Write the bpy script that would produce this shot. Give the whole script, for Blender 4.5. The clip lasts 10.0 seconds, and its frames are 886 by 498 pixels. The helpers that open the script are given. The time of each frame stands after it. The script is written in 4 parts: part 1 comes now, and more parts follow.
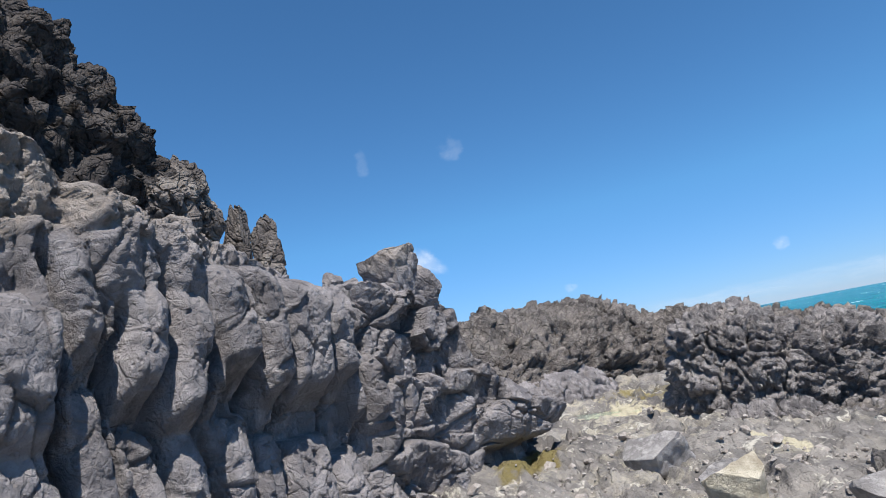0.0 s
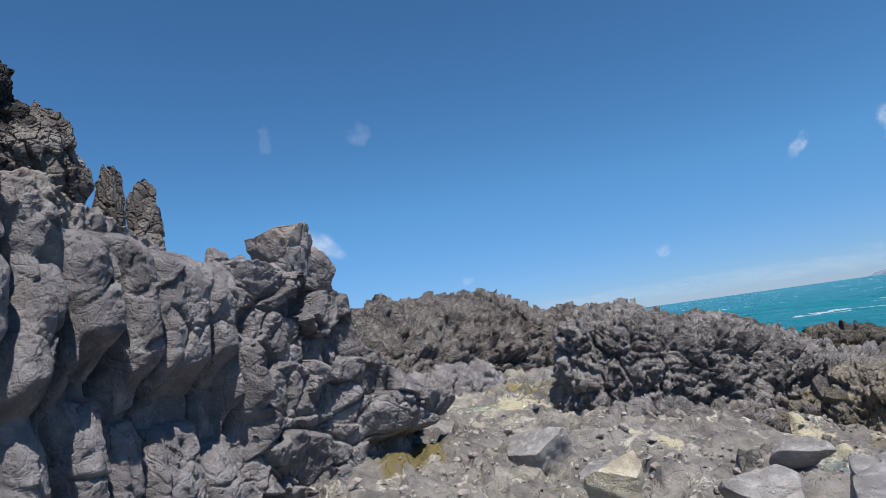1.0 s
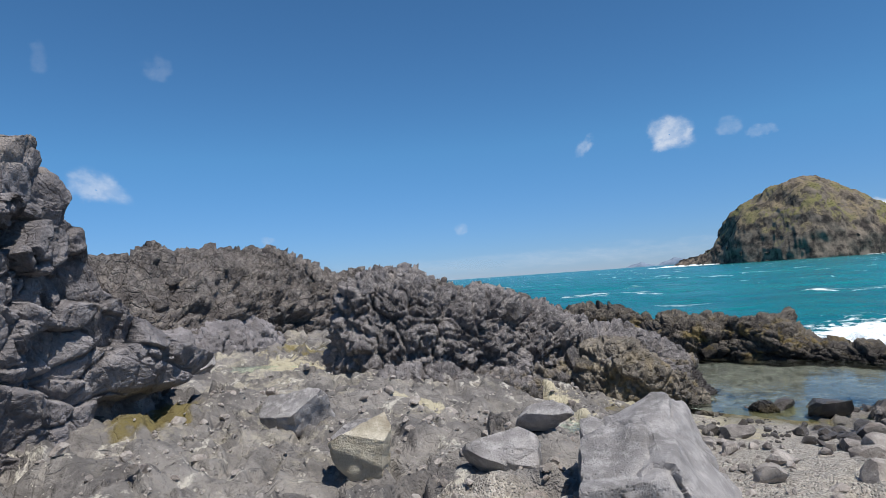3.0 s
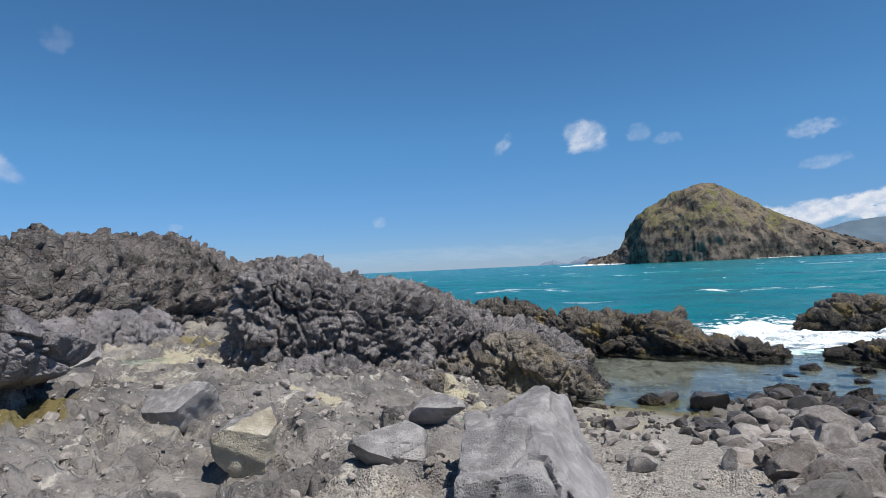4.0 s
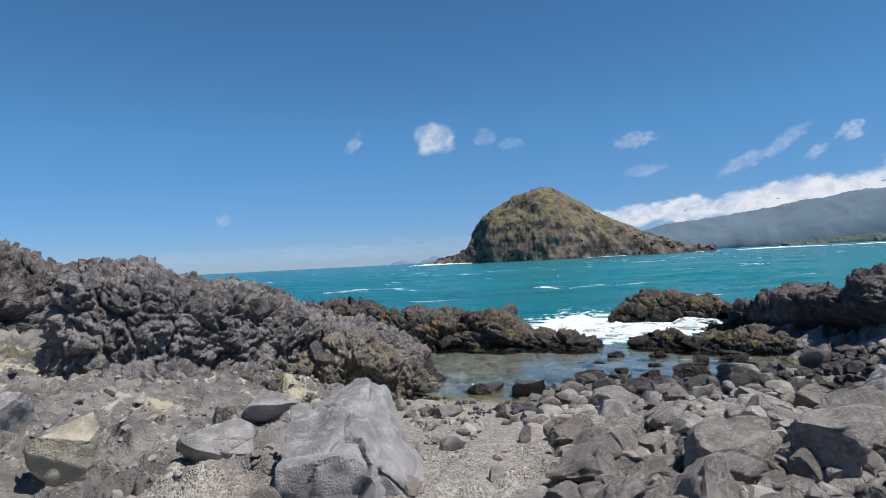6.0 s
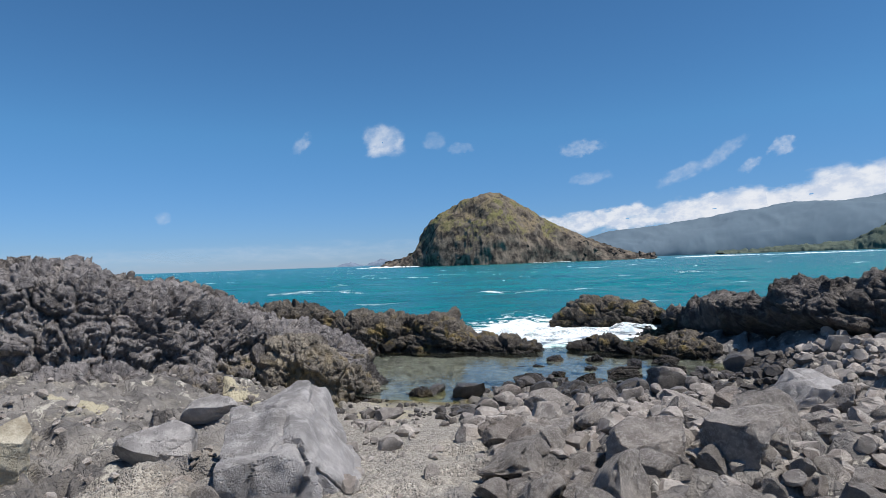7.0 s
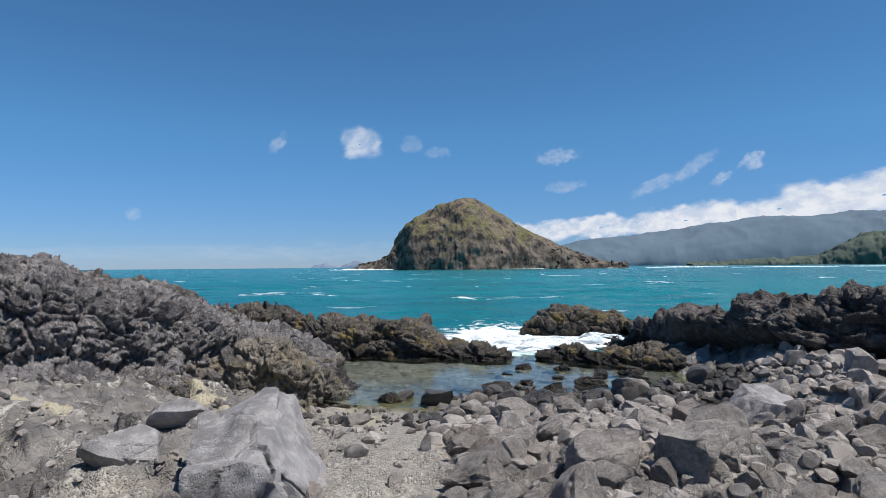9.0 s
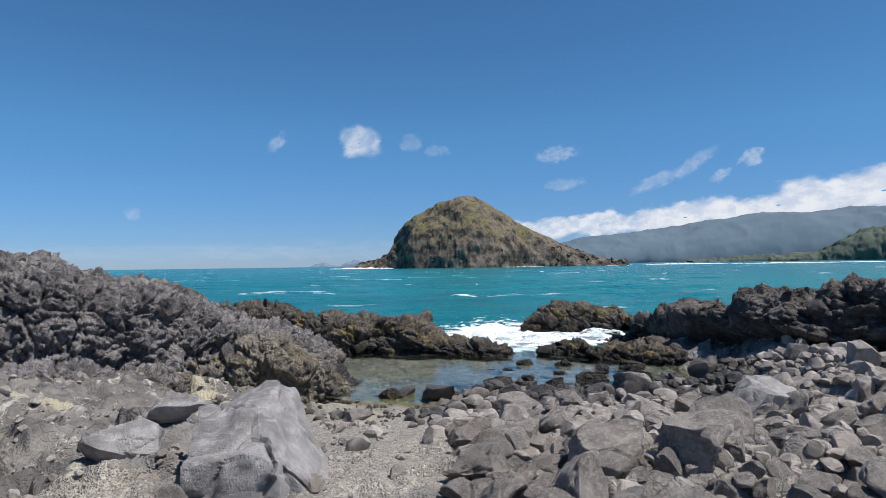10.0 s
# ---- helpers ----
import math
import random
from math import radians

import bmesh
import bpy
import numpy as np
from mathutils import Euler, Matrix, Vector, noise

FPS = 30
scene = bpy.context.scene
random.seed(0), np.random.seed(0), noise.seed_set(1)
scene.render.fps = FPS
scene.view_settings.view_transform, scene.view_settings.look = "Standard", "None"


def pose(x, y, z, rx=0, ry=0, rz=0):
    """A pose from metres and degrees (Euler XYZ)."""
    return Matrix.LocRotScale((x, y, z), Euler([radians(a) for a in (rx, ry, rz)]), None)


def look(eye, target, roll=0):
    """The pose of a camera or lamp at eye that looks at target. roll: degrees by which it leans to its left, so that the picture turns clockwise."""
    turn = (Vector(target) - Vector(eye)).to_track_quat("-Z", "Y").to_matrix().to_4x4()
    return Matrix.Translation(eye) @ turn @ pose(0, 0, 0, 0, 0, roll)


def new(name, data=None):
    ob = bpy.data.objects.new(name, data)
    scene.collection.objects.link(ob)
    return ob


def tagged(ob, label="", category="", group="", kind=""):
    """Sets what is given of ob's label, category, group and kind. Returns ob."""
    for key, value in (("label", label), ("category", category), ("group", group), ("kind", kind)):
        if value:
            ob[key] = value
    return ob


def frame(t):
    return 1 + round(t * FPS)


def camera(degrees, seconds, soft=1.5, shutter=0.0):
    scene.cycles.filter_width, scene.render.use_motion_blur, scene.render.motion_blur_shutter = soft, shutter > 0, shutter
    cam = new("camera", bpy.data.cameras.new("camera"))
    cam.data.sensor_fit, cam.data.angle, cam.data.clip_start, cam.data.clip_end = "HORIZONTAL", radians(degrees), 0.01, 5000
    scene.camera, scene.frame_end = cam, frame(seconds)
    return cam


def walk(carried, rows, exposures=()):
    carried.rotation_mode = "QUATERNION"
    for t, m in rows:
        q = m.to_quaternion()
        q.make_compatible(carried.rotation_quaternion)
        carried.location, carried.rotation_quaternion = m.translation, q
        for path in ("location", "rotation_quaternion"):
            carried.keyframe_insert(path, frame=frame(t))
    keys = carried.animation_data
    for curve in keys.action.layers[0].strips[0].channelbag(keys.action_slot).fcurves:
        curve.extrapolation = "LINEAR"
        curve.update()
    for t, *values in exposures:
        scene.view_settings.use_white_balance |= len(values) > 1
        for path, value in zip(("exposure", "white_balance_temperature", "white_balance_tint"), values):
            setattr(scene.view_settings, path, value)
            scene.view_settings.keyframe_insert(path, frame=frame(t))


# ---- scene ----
# ---- camera: seconds, place, heading to the left of +y, pitch up, roll ----
cam = camera(70, 10.0, soft=0.75)
ROWS = [
    (0.0, -0.241, -0.304, 2.704, 53.98, 10.12, -10.54),
    (0.5, -0.340, -0.182, 2.772, 49.20, 8.76, -9.69),
    (1.0, -0.451, -0.095, 2.711, 45.18, 7.68, -7.92),
    (1.5, -0.501, 0.040, 2.726, 41.22, 6.15, -7.48),
    (2.0, -0.559, 0.236, 2.644, 36.39, 4.55, -6.24),
    (2.5, -0.562, 0.405, 2.582, 31.92, 3.63, -5.08),
    (4.0, -0.366, 0.653, 2.533, 20.50, 1.87, -2.65),
    (4.5, -0.274, 0.605, 2.534, 16.85, 1.87, -2.86),
    (5.0, -0.176, 0.501, 2.516, 13.38, 1.63, -3.04),
    (5.5, -0.096, 0.361, 2.555, 10.01, 1.27, -2.57),
    (6.0, -0.036, 0.251, 2.552, 7.09, 1.18, -2.89),
    (7.5, 0.071, -0.022, 2.600, 0.91, 1.38, -1.23),
    (8.0, 0.084, -0.057, 2.617, 0.32, 1.46, -0.81),
    (8.5, 0.084, -0.065, 2.630, 0.22, 1.38, -0.63),
    (9.0, 0.089, -0.082, 2.650, 0.04, 1.60, -0.45),
    (9.5, 0.092, -0.083, 2.639, 0.10, 1.48, -0.60),
    (10.0, 0.076, -0.048, 2.590, 0.02, 1.45, -0.80),
]


def aim(x, y, z, yaw, pitch, roll):
    e = Vector((x, y, z))
    a, p = radians(yaw), radians(pitch)
    return look(e, e + Vector((-math.sin(a) * math.cos(p), math.cos(a) * math.cos(p), math.sin(p))), roll)


PATH = [(r[0], aim(*r[1:])) for r in ROWS]
walk(cam, PATH, [(0.0, 0.46), (0.5, 0.25), (1.5, 0.14), (4.0, 0.0), (10.0, 0.0)])

# ---- sky and sun ----
SUN_EL, SUN_ROT = radians(62), radians(114)
world = bpy.data.worlds.new("sky")
scene.world = world
world.use_nodes = True
wn = world.node_tree
wn.nodes.clear()
w_out = wn.nodes.new("ShaderNodeOutputWorld")
w_bg = wn.nodes.new("ShaderNodeBackground")
w_sky = wn.nodes.new("ShaderNodeTexSky")
w_sky.sky_type, w_sky.sun_disc = "NISHITA", False
w_sky.sun_elevation, w_sky.sun_rotation = SUN_EL, SUN_ROT
w_sky.altitude, w_sky.air_density, w_sky.dust_density, w_sky.ozone_density = 0, 0.8, 0.0, 5.0
w_bg.inputs["Strength"].default_value = 0.096
w_tint = wn.nodes.new("ShaderNodeMix")
w_tint.data_type, w_tint.blend_type = "RGBA", "MULTIPLY"
w_tint.inputs[0].default_value = 1.0
w_way = wn.nodes.new("ShaderNodeTexCoord")
w_up = wn.nodes.new("ShaderNodeSeparateXYZ")
w_grade = wn.nodes.new("ShaderNodeMapRange")
w_grade.inputs["From Max"].default_value = 0.2
w_mix = wn.nodes.new("ShaderNodeMix")
w_mix.data_type = "RGBA"
w_mix.inputs[6].default_value = (0.47, 0.60, 0.92, 1)
w_mix.inputs[7].default_value = (0.60, 1.0, 1.16, 1)
wn.links.new(w_way.outputs["Generated"], w_up.inputs[0])
wn.links.new(w_up.outputs["Z"], w_grade.inputs["Value"])
wn.links.new(w_grade.outputs[0], w_mix.inputs[0])
wn.links.new(w_mix.outputs[2], w_tint.inputs[7])
wn.links.new(w_sky.outputs[0], w_tint.inputs[6])
wn.links.new(w_tint.outputs[2], w_bg.inputs[0])
wn.links.new(w_bg.outputs[0], w_out.inputs[0])
sun_data = bpy.data.lights.new("sun", "SUN")
sun_data.energy, sun_data.angle, sun_data.color = 4.8, radians(0.53), (1.0, 0.945, 0.88)
sun = new("sun", sun_data)
sun_way = Vector((math.sin(SUN_ROT) * math.cos(SUN_EL), math.cos(SUN_ROT) * math.cos(SUN_EL), math.sin(SUN_EL)))
sun.matrix_world = look(sun_way * 50, (0, 0, 0))

# ---- materials ----
class Nodes:
    """Short names for building a node tree."""

    def __init__(self, name):
        self.mat = bpy.data.materials.new(name)
        self.mat.use_nodes = True
        self.t = self.mat.node_tree
        self.t.nodes.clear()
        self.out = self.t.nodes.new("ShaderNodeOutputMaterial")
        self.co = self.t.nodes.new("ShaderNodeTexCoord").outputs["Object"]

    def put(self, kind, **ins):
        n = self.t.nodes.new(kind)
        for k, v in ins.items():
            self.set(n, k.replace("_", " "), v)
        return n

    def set(self, n, key, v):
        sock = n.inputs[int(key)] if key.isdigit() else n.inputs[key]
        if isinstance(v, bpy.types.NodeSocket):
            self.t.links.new(v, sock)
        else:
            sock.default_value = v

    def noise(self, scale, detail=5.0, rough=0.6, co=None, dist=0.0):
        n = self.put("ShaderNodeTexNoise", Vector=co or self.co, Scale=scale, Detail=detail, Roughness=rough, Distortion=dist)
        return n.outputs[0]

    def cells(self, scale, feature="F1", co=None, rand=1.0):
        n = self.t.nodes.new("ShaderNodeTexVoronoi")
        n.feature = feature
        self.set(n, "Vector", co or self.co)
        self.set(n, "Scale", scale)
        self.set(n, "Randomness", rand)
        return n.outputs[0]

    def ramp(self, v, lo, hi, a=0.0, b=1.0):
        n = self.t.nodes.new("ShaderNodeMapRange")
        n.interpolation_type = "SMOOTHSTEP"
        for k, x in zip(("Value", "From Min", "From Max", "To Min", "To Max"), (v, lo, hi, a, b)):
            self.set(n, k, x)
        return n.outputs[0]

    def math(self, op, a, b=0.0):
        n = self.t.nodes.new("ShaderNodeMath")
        n.operation = op
        self.set(n, "0", a)
        self.set(n, "1", b)
        return n.outputs[0]

    def mix(self, f, a, b):
        n = self.t.nodes.new("ShaderNodeMix")
        n.data_type = "RGBA"
        for k, v in zip((0, 6, 7), (f, a, b)):
            if isinstance(v, bpy.types.NodeSocket):
                self.t.links.new(v, n.inputs[k])
            else:
                n.inputs[k].default_value = v if k == 0 else (*v, 1)
        return n.outputs[2]

    def shifted(self, scale, far):
        """Coordinates pushed about by noise, to break up straight patterns."""
        n = self.t.nodes.new("ShaderNodeVectorMath")
        n.operation = "MULTIPLY_ADD"
        self.set(n, "0", self.put("ShaderNodeTexNoise", Vector=self.co, Scale=scale, Detail=4.0).outputs[1])
        self.set(n, "1", (far, far, far))
        self.set(n, "2", self.co)
        return n.outputs[0]

    def attr(self, name):
        n = self.t.nodes.new("ShaderNodeAttribute")
        n.attribute_name = name
        return n.outputs["Fac"]

    def height(self):
        g = self.t.nodes.new("ShaderNodeNewGeometry")
        x = self.put("ShaderNodeSeparateXYZ", Vector=g.outputs["Position"])
        return x.outputs["Z"]

    def upward(self):
        g = self.t.nodes.new("ShaderNodeNewGeometry")
        x = self.put("ShaderNodeSeparateXYZ", Vector=g.outputs["Normal"])
        return x.outputs["Z"]

    def bump(self, h, dist, strength=1.0, normal=None):
        n = self.put("ShaderNodeBump", Height=h, Distance=dist, Strength=strength)
        if normal is not None:
            self.set(n, "Normal", normal)
        return n.outputs[0]

    def surface(self, color, rough, normal=None, **more):
        b = self.t.nodes.new("ShaderNodeBsdfPrincipled")
        self.set(b, "Base Color", color if isinstance(color, bpy.types.NodeSocket) else (*color, 1))
        self.set(b, "Roughness", rough)
        if normal is not None:
            self.set(b, "Normal", normal)
        for k, v in more.items():
            self.set(b, k.replace("_", " "), v)
        self.t.links.new(b.outputs[0], self.out.inputs[0])
        return self.mat


def rock_material(name, dark, mid, light, fine=1.0, pits=0.5, wet_to=None, flecks=0.0, moss=0.0, vary=False, cracks=1.0, ash=None):
    """Lava rock: mottled greys, pitted and cracked, dark and glossy below the splash line wet_to."""
    n = Nodes(name)
    big = n.noise(0.9 * fine, 3.0, 0.55)
    med = n.noise(5.0 * fine, 6.0, 0.65)
    small = n.noise(38.0 * fine, 5.0, 0.7)
    col = n.mix(n.ramp(big, 0.35, 0.68), dark, mid)
    col = n.mix(n.ramp(med, 0.42, 0.72, 0.0, 0.75), col, light)
    col = n.mix(n.ramp(small, 0.28, 0.46, 0.45, 0.0), col, dark)
    if flecks:
        f = n.cells(26.0 * fine)
        g = n.noise(2.3, 3.0)
        col = n.mix(n.math("MULTIPLY", n.ramp(f, 0.22, 0.12), n.ramp(g, 0.5, 0.62, 0.0, flecks)), col, (0.62, 0.58, 0.50))
    if moss:
        m = n.noise(1.7, 4.0)
        col = n.mix(n.math("MULTIPLY", n.ramp(m, 0.50, 0.64, 0.0, moss), n.ramp(n.height(), 1.3, 0.5)), col, (0.29, 0.215, 0.075))
    if ash is not None:
        seam = n.math("ADD", n.height(), n.math("MULTIPLY", n.math("SUBTRACT", n.noise(1.6, 5.0), 0.5), 1.6))
        col = n.mix(n.ramp(seam, ash - 0.15, ash + 0.25, 0.0, 0.65), col, n.mix(med, (0.24, 0.205, 0.175), (0.40, 0.35, 0.30)))
    if vary:
        info = n.t.nodes.new("ShaderNodeNewGeometry" if vary == "island" else "ShaderNodeObjectInfo")
        chance = info.outputs["Random Per Island" if vary == "island" else "Random"]
        col = n.mix(n.ramp(chance, 0.0, 0.35, 0.45, 0.0), col, tuple(0.8 * c for c in dark))
        col = n.mix(n.ramp(chance, 0.7, 1.0, 0.0, 0.4), col, (0.27, 0.215, 0.18))
    rough = n.ramp(med, 0.3, 0.8, 0.75, 0.95)
    if wet_to is not None:
        edge = n.math("ADD", n.height(), n.math("MULTIPLY", n.noise(1.3, 4.0), -0.9))
        wet = n.ramp(edge, wet_to - 0.45, wet_to - 0.75)
        col = n.mix(n.math("MULTIPLY", wet, 0.8), col, (0.018, 0.016, 0.015))
        rough = n.ramp(wet, 0.0, 1.0, 0.88, 0.34)
    v = n.cells(16.0 * fine)
    h = n.math("ADD", n.math("MULTIPLY", med, 1.0), n.math("MULTIPLY", small, 0.35))
    h = n.math("ADD", h, n.math("MULTIPLY", n.ramp(v, 0.0, 0.35), pits))
    wco = n.shifted(2.5 * fine, 0.3 / fine)
    split = n.ramp(n.cells((2.0 + 1.4 * cracks) * fine, "DISTANCE_TO_EDGE", wco), 0.0, 0.06)
    split2 = n.ramp(n.cells(9.0 * fine, "DISTANCE_TO_EDGE", wco), 0.0, 0.10)
    col = n.mix(n.ramp(split, 0.0, 0.6, 0.4 * cracks, 0.0), col, tuple(0.5 * c for c in dark))
    h = n.math("ADD", h, n.math("ADD", n.math("MULTIPLY", split, 0.7 * cracks), n.math("MULTIPLY", split2, 0.35 * cracks)))
    h = n.math("ADD", h, n.math("MULTIPLY", n.noise(95.0 * fine, 3.0, 0.7), 0.3))
    nor = n.bump(h, 0.06 / fine, 1.0)
    return n.surface(col, rough, nor, Specular_IOR_Level=0.3)


GREY = rock_material("cliff_basalt", (0.175, 0.163, 0.166), (0.310, 0.290, 0.293), (0.430, 0.404, 0.405), 0.9, 0.25, flecks=0.15, cracks=0.30, ash=4.15)
CRAG = rock_material("rough_lava", (0.120, 0.111, 0.112), (0.275, 0.255, 0.250), (0.470, 0.436, 0.415), 1.3, 0.8, 0.75, moss=0.5, cracks=0.55)
DARK = rock_material("dark_clinker", (0.040, 0.035, 0.036), (0.090, 0.080, 0.078), (0.170, 0.155, 0.145), 1.0, 1.0)
BANK = rock_material("undercut_lava", (0.060, 0.054, 0.053), (0.160, 0.145, 0.136), (0.330, 0.300, 0.268), 1.0, 0.9, 0.6, moss=0.25, cracks=0.7)
SEAROCK = rock_material("splashed_lava", (0.055, 0.048, 0.043), (0.140, 0.124, 0.108), (0.290, 0.255, 0.205), 1.0, 0.9, 0.45, moss=0.8, cracks=0.6)
WEEDROCK = rock_material("weedy_lava", (0.105, 0.094, 0.083), (0.265, 0.235, 0.195), (0.460, 0.405, 0.320), 1.0, 0.8, 0.2, moss=0.5, cracks=0.5)
FARROCK = rock_material("far_lava", (0.093, 0.082, 0.078), (0.223, 0.199, 0.185), (0.400, 0.363, 0.325), 0.8, 0.9)
STONE_TONES = (0.262, 0.236, 0.214), (0.455, 0.412, 0.374), (0.650, 0.595, 0.545)
LOOSE = rock_material("loose_stone", *STONE_TONES, 2.2, 0.25, wet_to=0.72, flecks=0.12, vary=True, cracks=0.2)
LOOSE_SMALL = rock_material("small_loose_stone", *STONE_TONES, 2.2, 0.25, wet_to=0.72, vary="island", cracks=0.2)
BOULDER = rock_material("boulder_stone", (0.227, 0.216, 0.209), (0.408, 0.389, 0.382), (0.573, 0.548, 0.535), 2.0, 0.3, flecks=0.1, cracks=0.10)
TAN = rock_material("pale_stone", (0.33, 0.285, 0.21), (0.55, 0.50, 0.39), (0.68, 0.63, 0.52), 1.8, 0.25, cracks=0.15)


def ground_material():
    n = Nodes("shore_ground")
    big, med, small = n.noise(0.8, 4.0), n.noise(4.5, 6.0, 0.65), n.noise(40.0, 4.0, 0.7)
    col = n.mix(n.ramp(big, 0.38, 0.60), (0.130, 0.121, 0.116), (0.270, 0.252, 0.232))
    col = n.mix(n.ramp(n.noise(2.7, 6.0, 0.65), 0.50, 0.66, 0.0, 0.65), col, (0.10, 0.094, 0.092))
    col = n.mix(n.ramp(med, 0.45, 0.75, 0.0, 0.7), col, (0.385, 0.360, 0.330))
    col = n.mix(n.ramp(small, 0.28, 0.46, 0.5, 0.0), col, (0.08, 0.073, 0.066))
    wco = n.shifted(2.0, 0.4)
    split = n.ramp(n.cells(2.2, "DISTANCE_TO_EDGE", wco), 0.0, 0.05)
    split2 = n.ramp(n.cells(7.0, "DISTANCE_TO_EDGE", wco), 0.0, 0.10)
    # pale salt crust in cracks and hollows of the shelf
    crust = n.math("MULTIPLY", n.attr("pale"), n.ramp(n.noise(1.3, 8.0, 0.75, dist=0.4), 0.50, 0.64))
    col = n.mix(n.math("MULTIPLY", crust, 0.7), col, (0.48, 0.44, 0.34))
    veins = n.math("MULTIPLY", n.ramp(n.cells(1.1, "DISTANCE_TO_EDGE", n.put("ShaderNodeVectorMath", **{"0": n.co, "1": n.put("ShaderNodeTexNoise", Vector=n.co, Scale=3.0, Detail=5.0).outputs[1]}).outputs[0]), 0.06, 0.01), n.ramp(n.noise(1.9, 6.0, 0.7), 0.52, 0.58))
    col = n.mix(n.math("MULTIPLY", veins, 0.9), col, (0.55, 0.52, 0.45))
    speck = n.math("MULTIPLY", n.ramp(n.cells(17.0), 0.20, 0.12), n.ramp(n.noise(1.1, 5.0, 0.7), 0.50, 0.60))
    col = n.mix(n.math("MULTIPLY", speck, 0.75), col, (0.60, 0.57, 0.50))
    # gravel with shell and coral grains
    peb = n.t.nodes.new("ShaderNodeTexVoronoi")
    n.set(peb, "Vector", n.co)
    n.set(peb, "Scale", 48.0)
    tone = n.put("ShaderNodeSeparateColor", Color=peb.outputs["Color"])
    gcol = n.mix(tone.outputs[0], (0.285, 0.258, 0.225), (0.53, 0.488, 0.42))
    gcol = n.mix(n.ramp(tone.outputs[1], 0.93, 0.95), gcol, (0.58, 0.54, 0.47))
    col = n.mix(n.ramp(n.math("ADD", n.attr("gravel"), n.math("MULTIPLY", med, 0.5)), 0.65, 0.85), col, gcol)
    sand = n.ramp(n.math("ADD", n.attr("sand"), n.math("MULTIPLY", n.math("SUBTRACT", med, 0.5), 1.8)), 0.45, 0.7)
    col = n.mix(n.math("MULTIPLY", sand, 0.9), col, n.mix(small, (0.42, 0.37, 0.25), (0.62, 0.57, 0.42)))
    # yellow-brown weed film
    film = n.ramp(n.math("ADD", n.attr("algae"), n.math("MULTIPLY", n.math("SUBTRACT", med, 0.5), 1.6)), 0.45, 0.9)
    col = n.mix(n.math("MULTIPLY", film, 0.85), col, (0.17, 0.135, 0.035))
    # under water and splash
    wet = n.ramp(n.math("ADD", n.height(), n.math("MULTIPLY", big, -0.3)), 0.06, -0.1)
    col = n.mix(n.math("MULTIPLY", wet, 0.4), col, (0.10, 0.09, 0.06))
    h = n.math("ADD", n.math("MULTIPLY", n.noise(1.8, 7.0, 0.62), 2.0), n.math("ADD", med, n.math("MULTIPLY", small, 0.45)))
    rocky = n.math("SUBTRACT", 1.0, n.attr("gravel"))
    h = n.math("ADD", h, n.math("MULTIPLY", rocky, n.math("ADD", n.math("MULTIPLY", split, 0.25), n.math("MULTIPLY", split2, 0.15))))
    h = n.math("ADD", h, n.math("MULTIPLY", n.ramp(peb.outputs["Distance"], 0.6, 0.0), n.math("MULTIPLY", n.attr("gravel"), 0.55)))
    return n.surface(col, n.ramp(wet, 0, 1, 0.92, 0.4), n.bump(h, 0.055, 1.0), Specular_IOR_Level=0.3)


GROUND = ground_material()


def sea_material():
    n = Nodes("sea_water")
    m = n.put("ShaderNodeMapping", Vector=n.co, Scale=(0.5, 1.0, 1.0))
    co = m.outputs[0]
    broad = n.noise(0.012, 4.0, 0.6, co)
    mid = n.noise(0.09, 5.0, 0.6, co)
    chop = n.noise(0.9, 6.0, 0.65, co)
    col = n.mix(n.ramp(broad, 0.35, 0.7), (0.0, 0.14, 0.165), (0.006, 0.23, 0.225))
    col = n.mix(n.ramp(mid, 0.45, 0.72, 0.0, 0.7), col, (0.0, 0.07, 0.10))
    col = n.mix(n.ramp(chop, 0.5, 0.75, 0.0, 0.5), col, (0.02, 0.27, 0.27))
    caps = n.math("MULTIPLY", n.ramp(n.noise(0.16, 7.0, 0.7, co, 0.8), 0.605, 0.65), n.ramp(n.noise(0.03, 2.0, 0.5, co), 0.42, 0.6))
    foam = n.ramp(n.math("ADD", n.attr("foam"), n.math("MULTIPLY", n.math("SUBTRACT", n.noise(1.1, 7.0, 0.7, dist=1.0), 0.5), 2.2)), 0.40, 0.62)
    white = n.math("MAXIMUM", caps, foam)
    col = n.mix(white, col, (0.85, 0.88, 0.88))
    nor = n.bump(n.math("ADD", n.math("MULTIPLY", mid, 3.0), chop), 0.5, 0.8)
    return n.surface(col, n.ramp(white, 0, 1, 0.22, 0.8), nor, IOR=1.33, Specular_IOR_Level=0.4)


SEA = sea_material()


def pool_material():
    n = Nodes("pool_water")
    g = n.put("ShaderNodeBsdfGlass", Color=(0.80, 0.93, 0.92, 1), Roughness=0.03, IOR=1.33)
    n.set(g, "Normal", n.bump(n.noise(5.0, 4.0), 0.012, 0.6))
    n.t.links.new(g.outputs[0], n.out.inputs[0])
    return n.mat


POOL = pool_material()


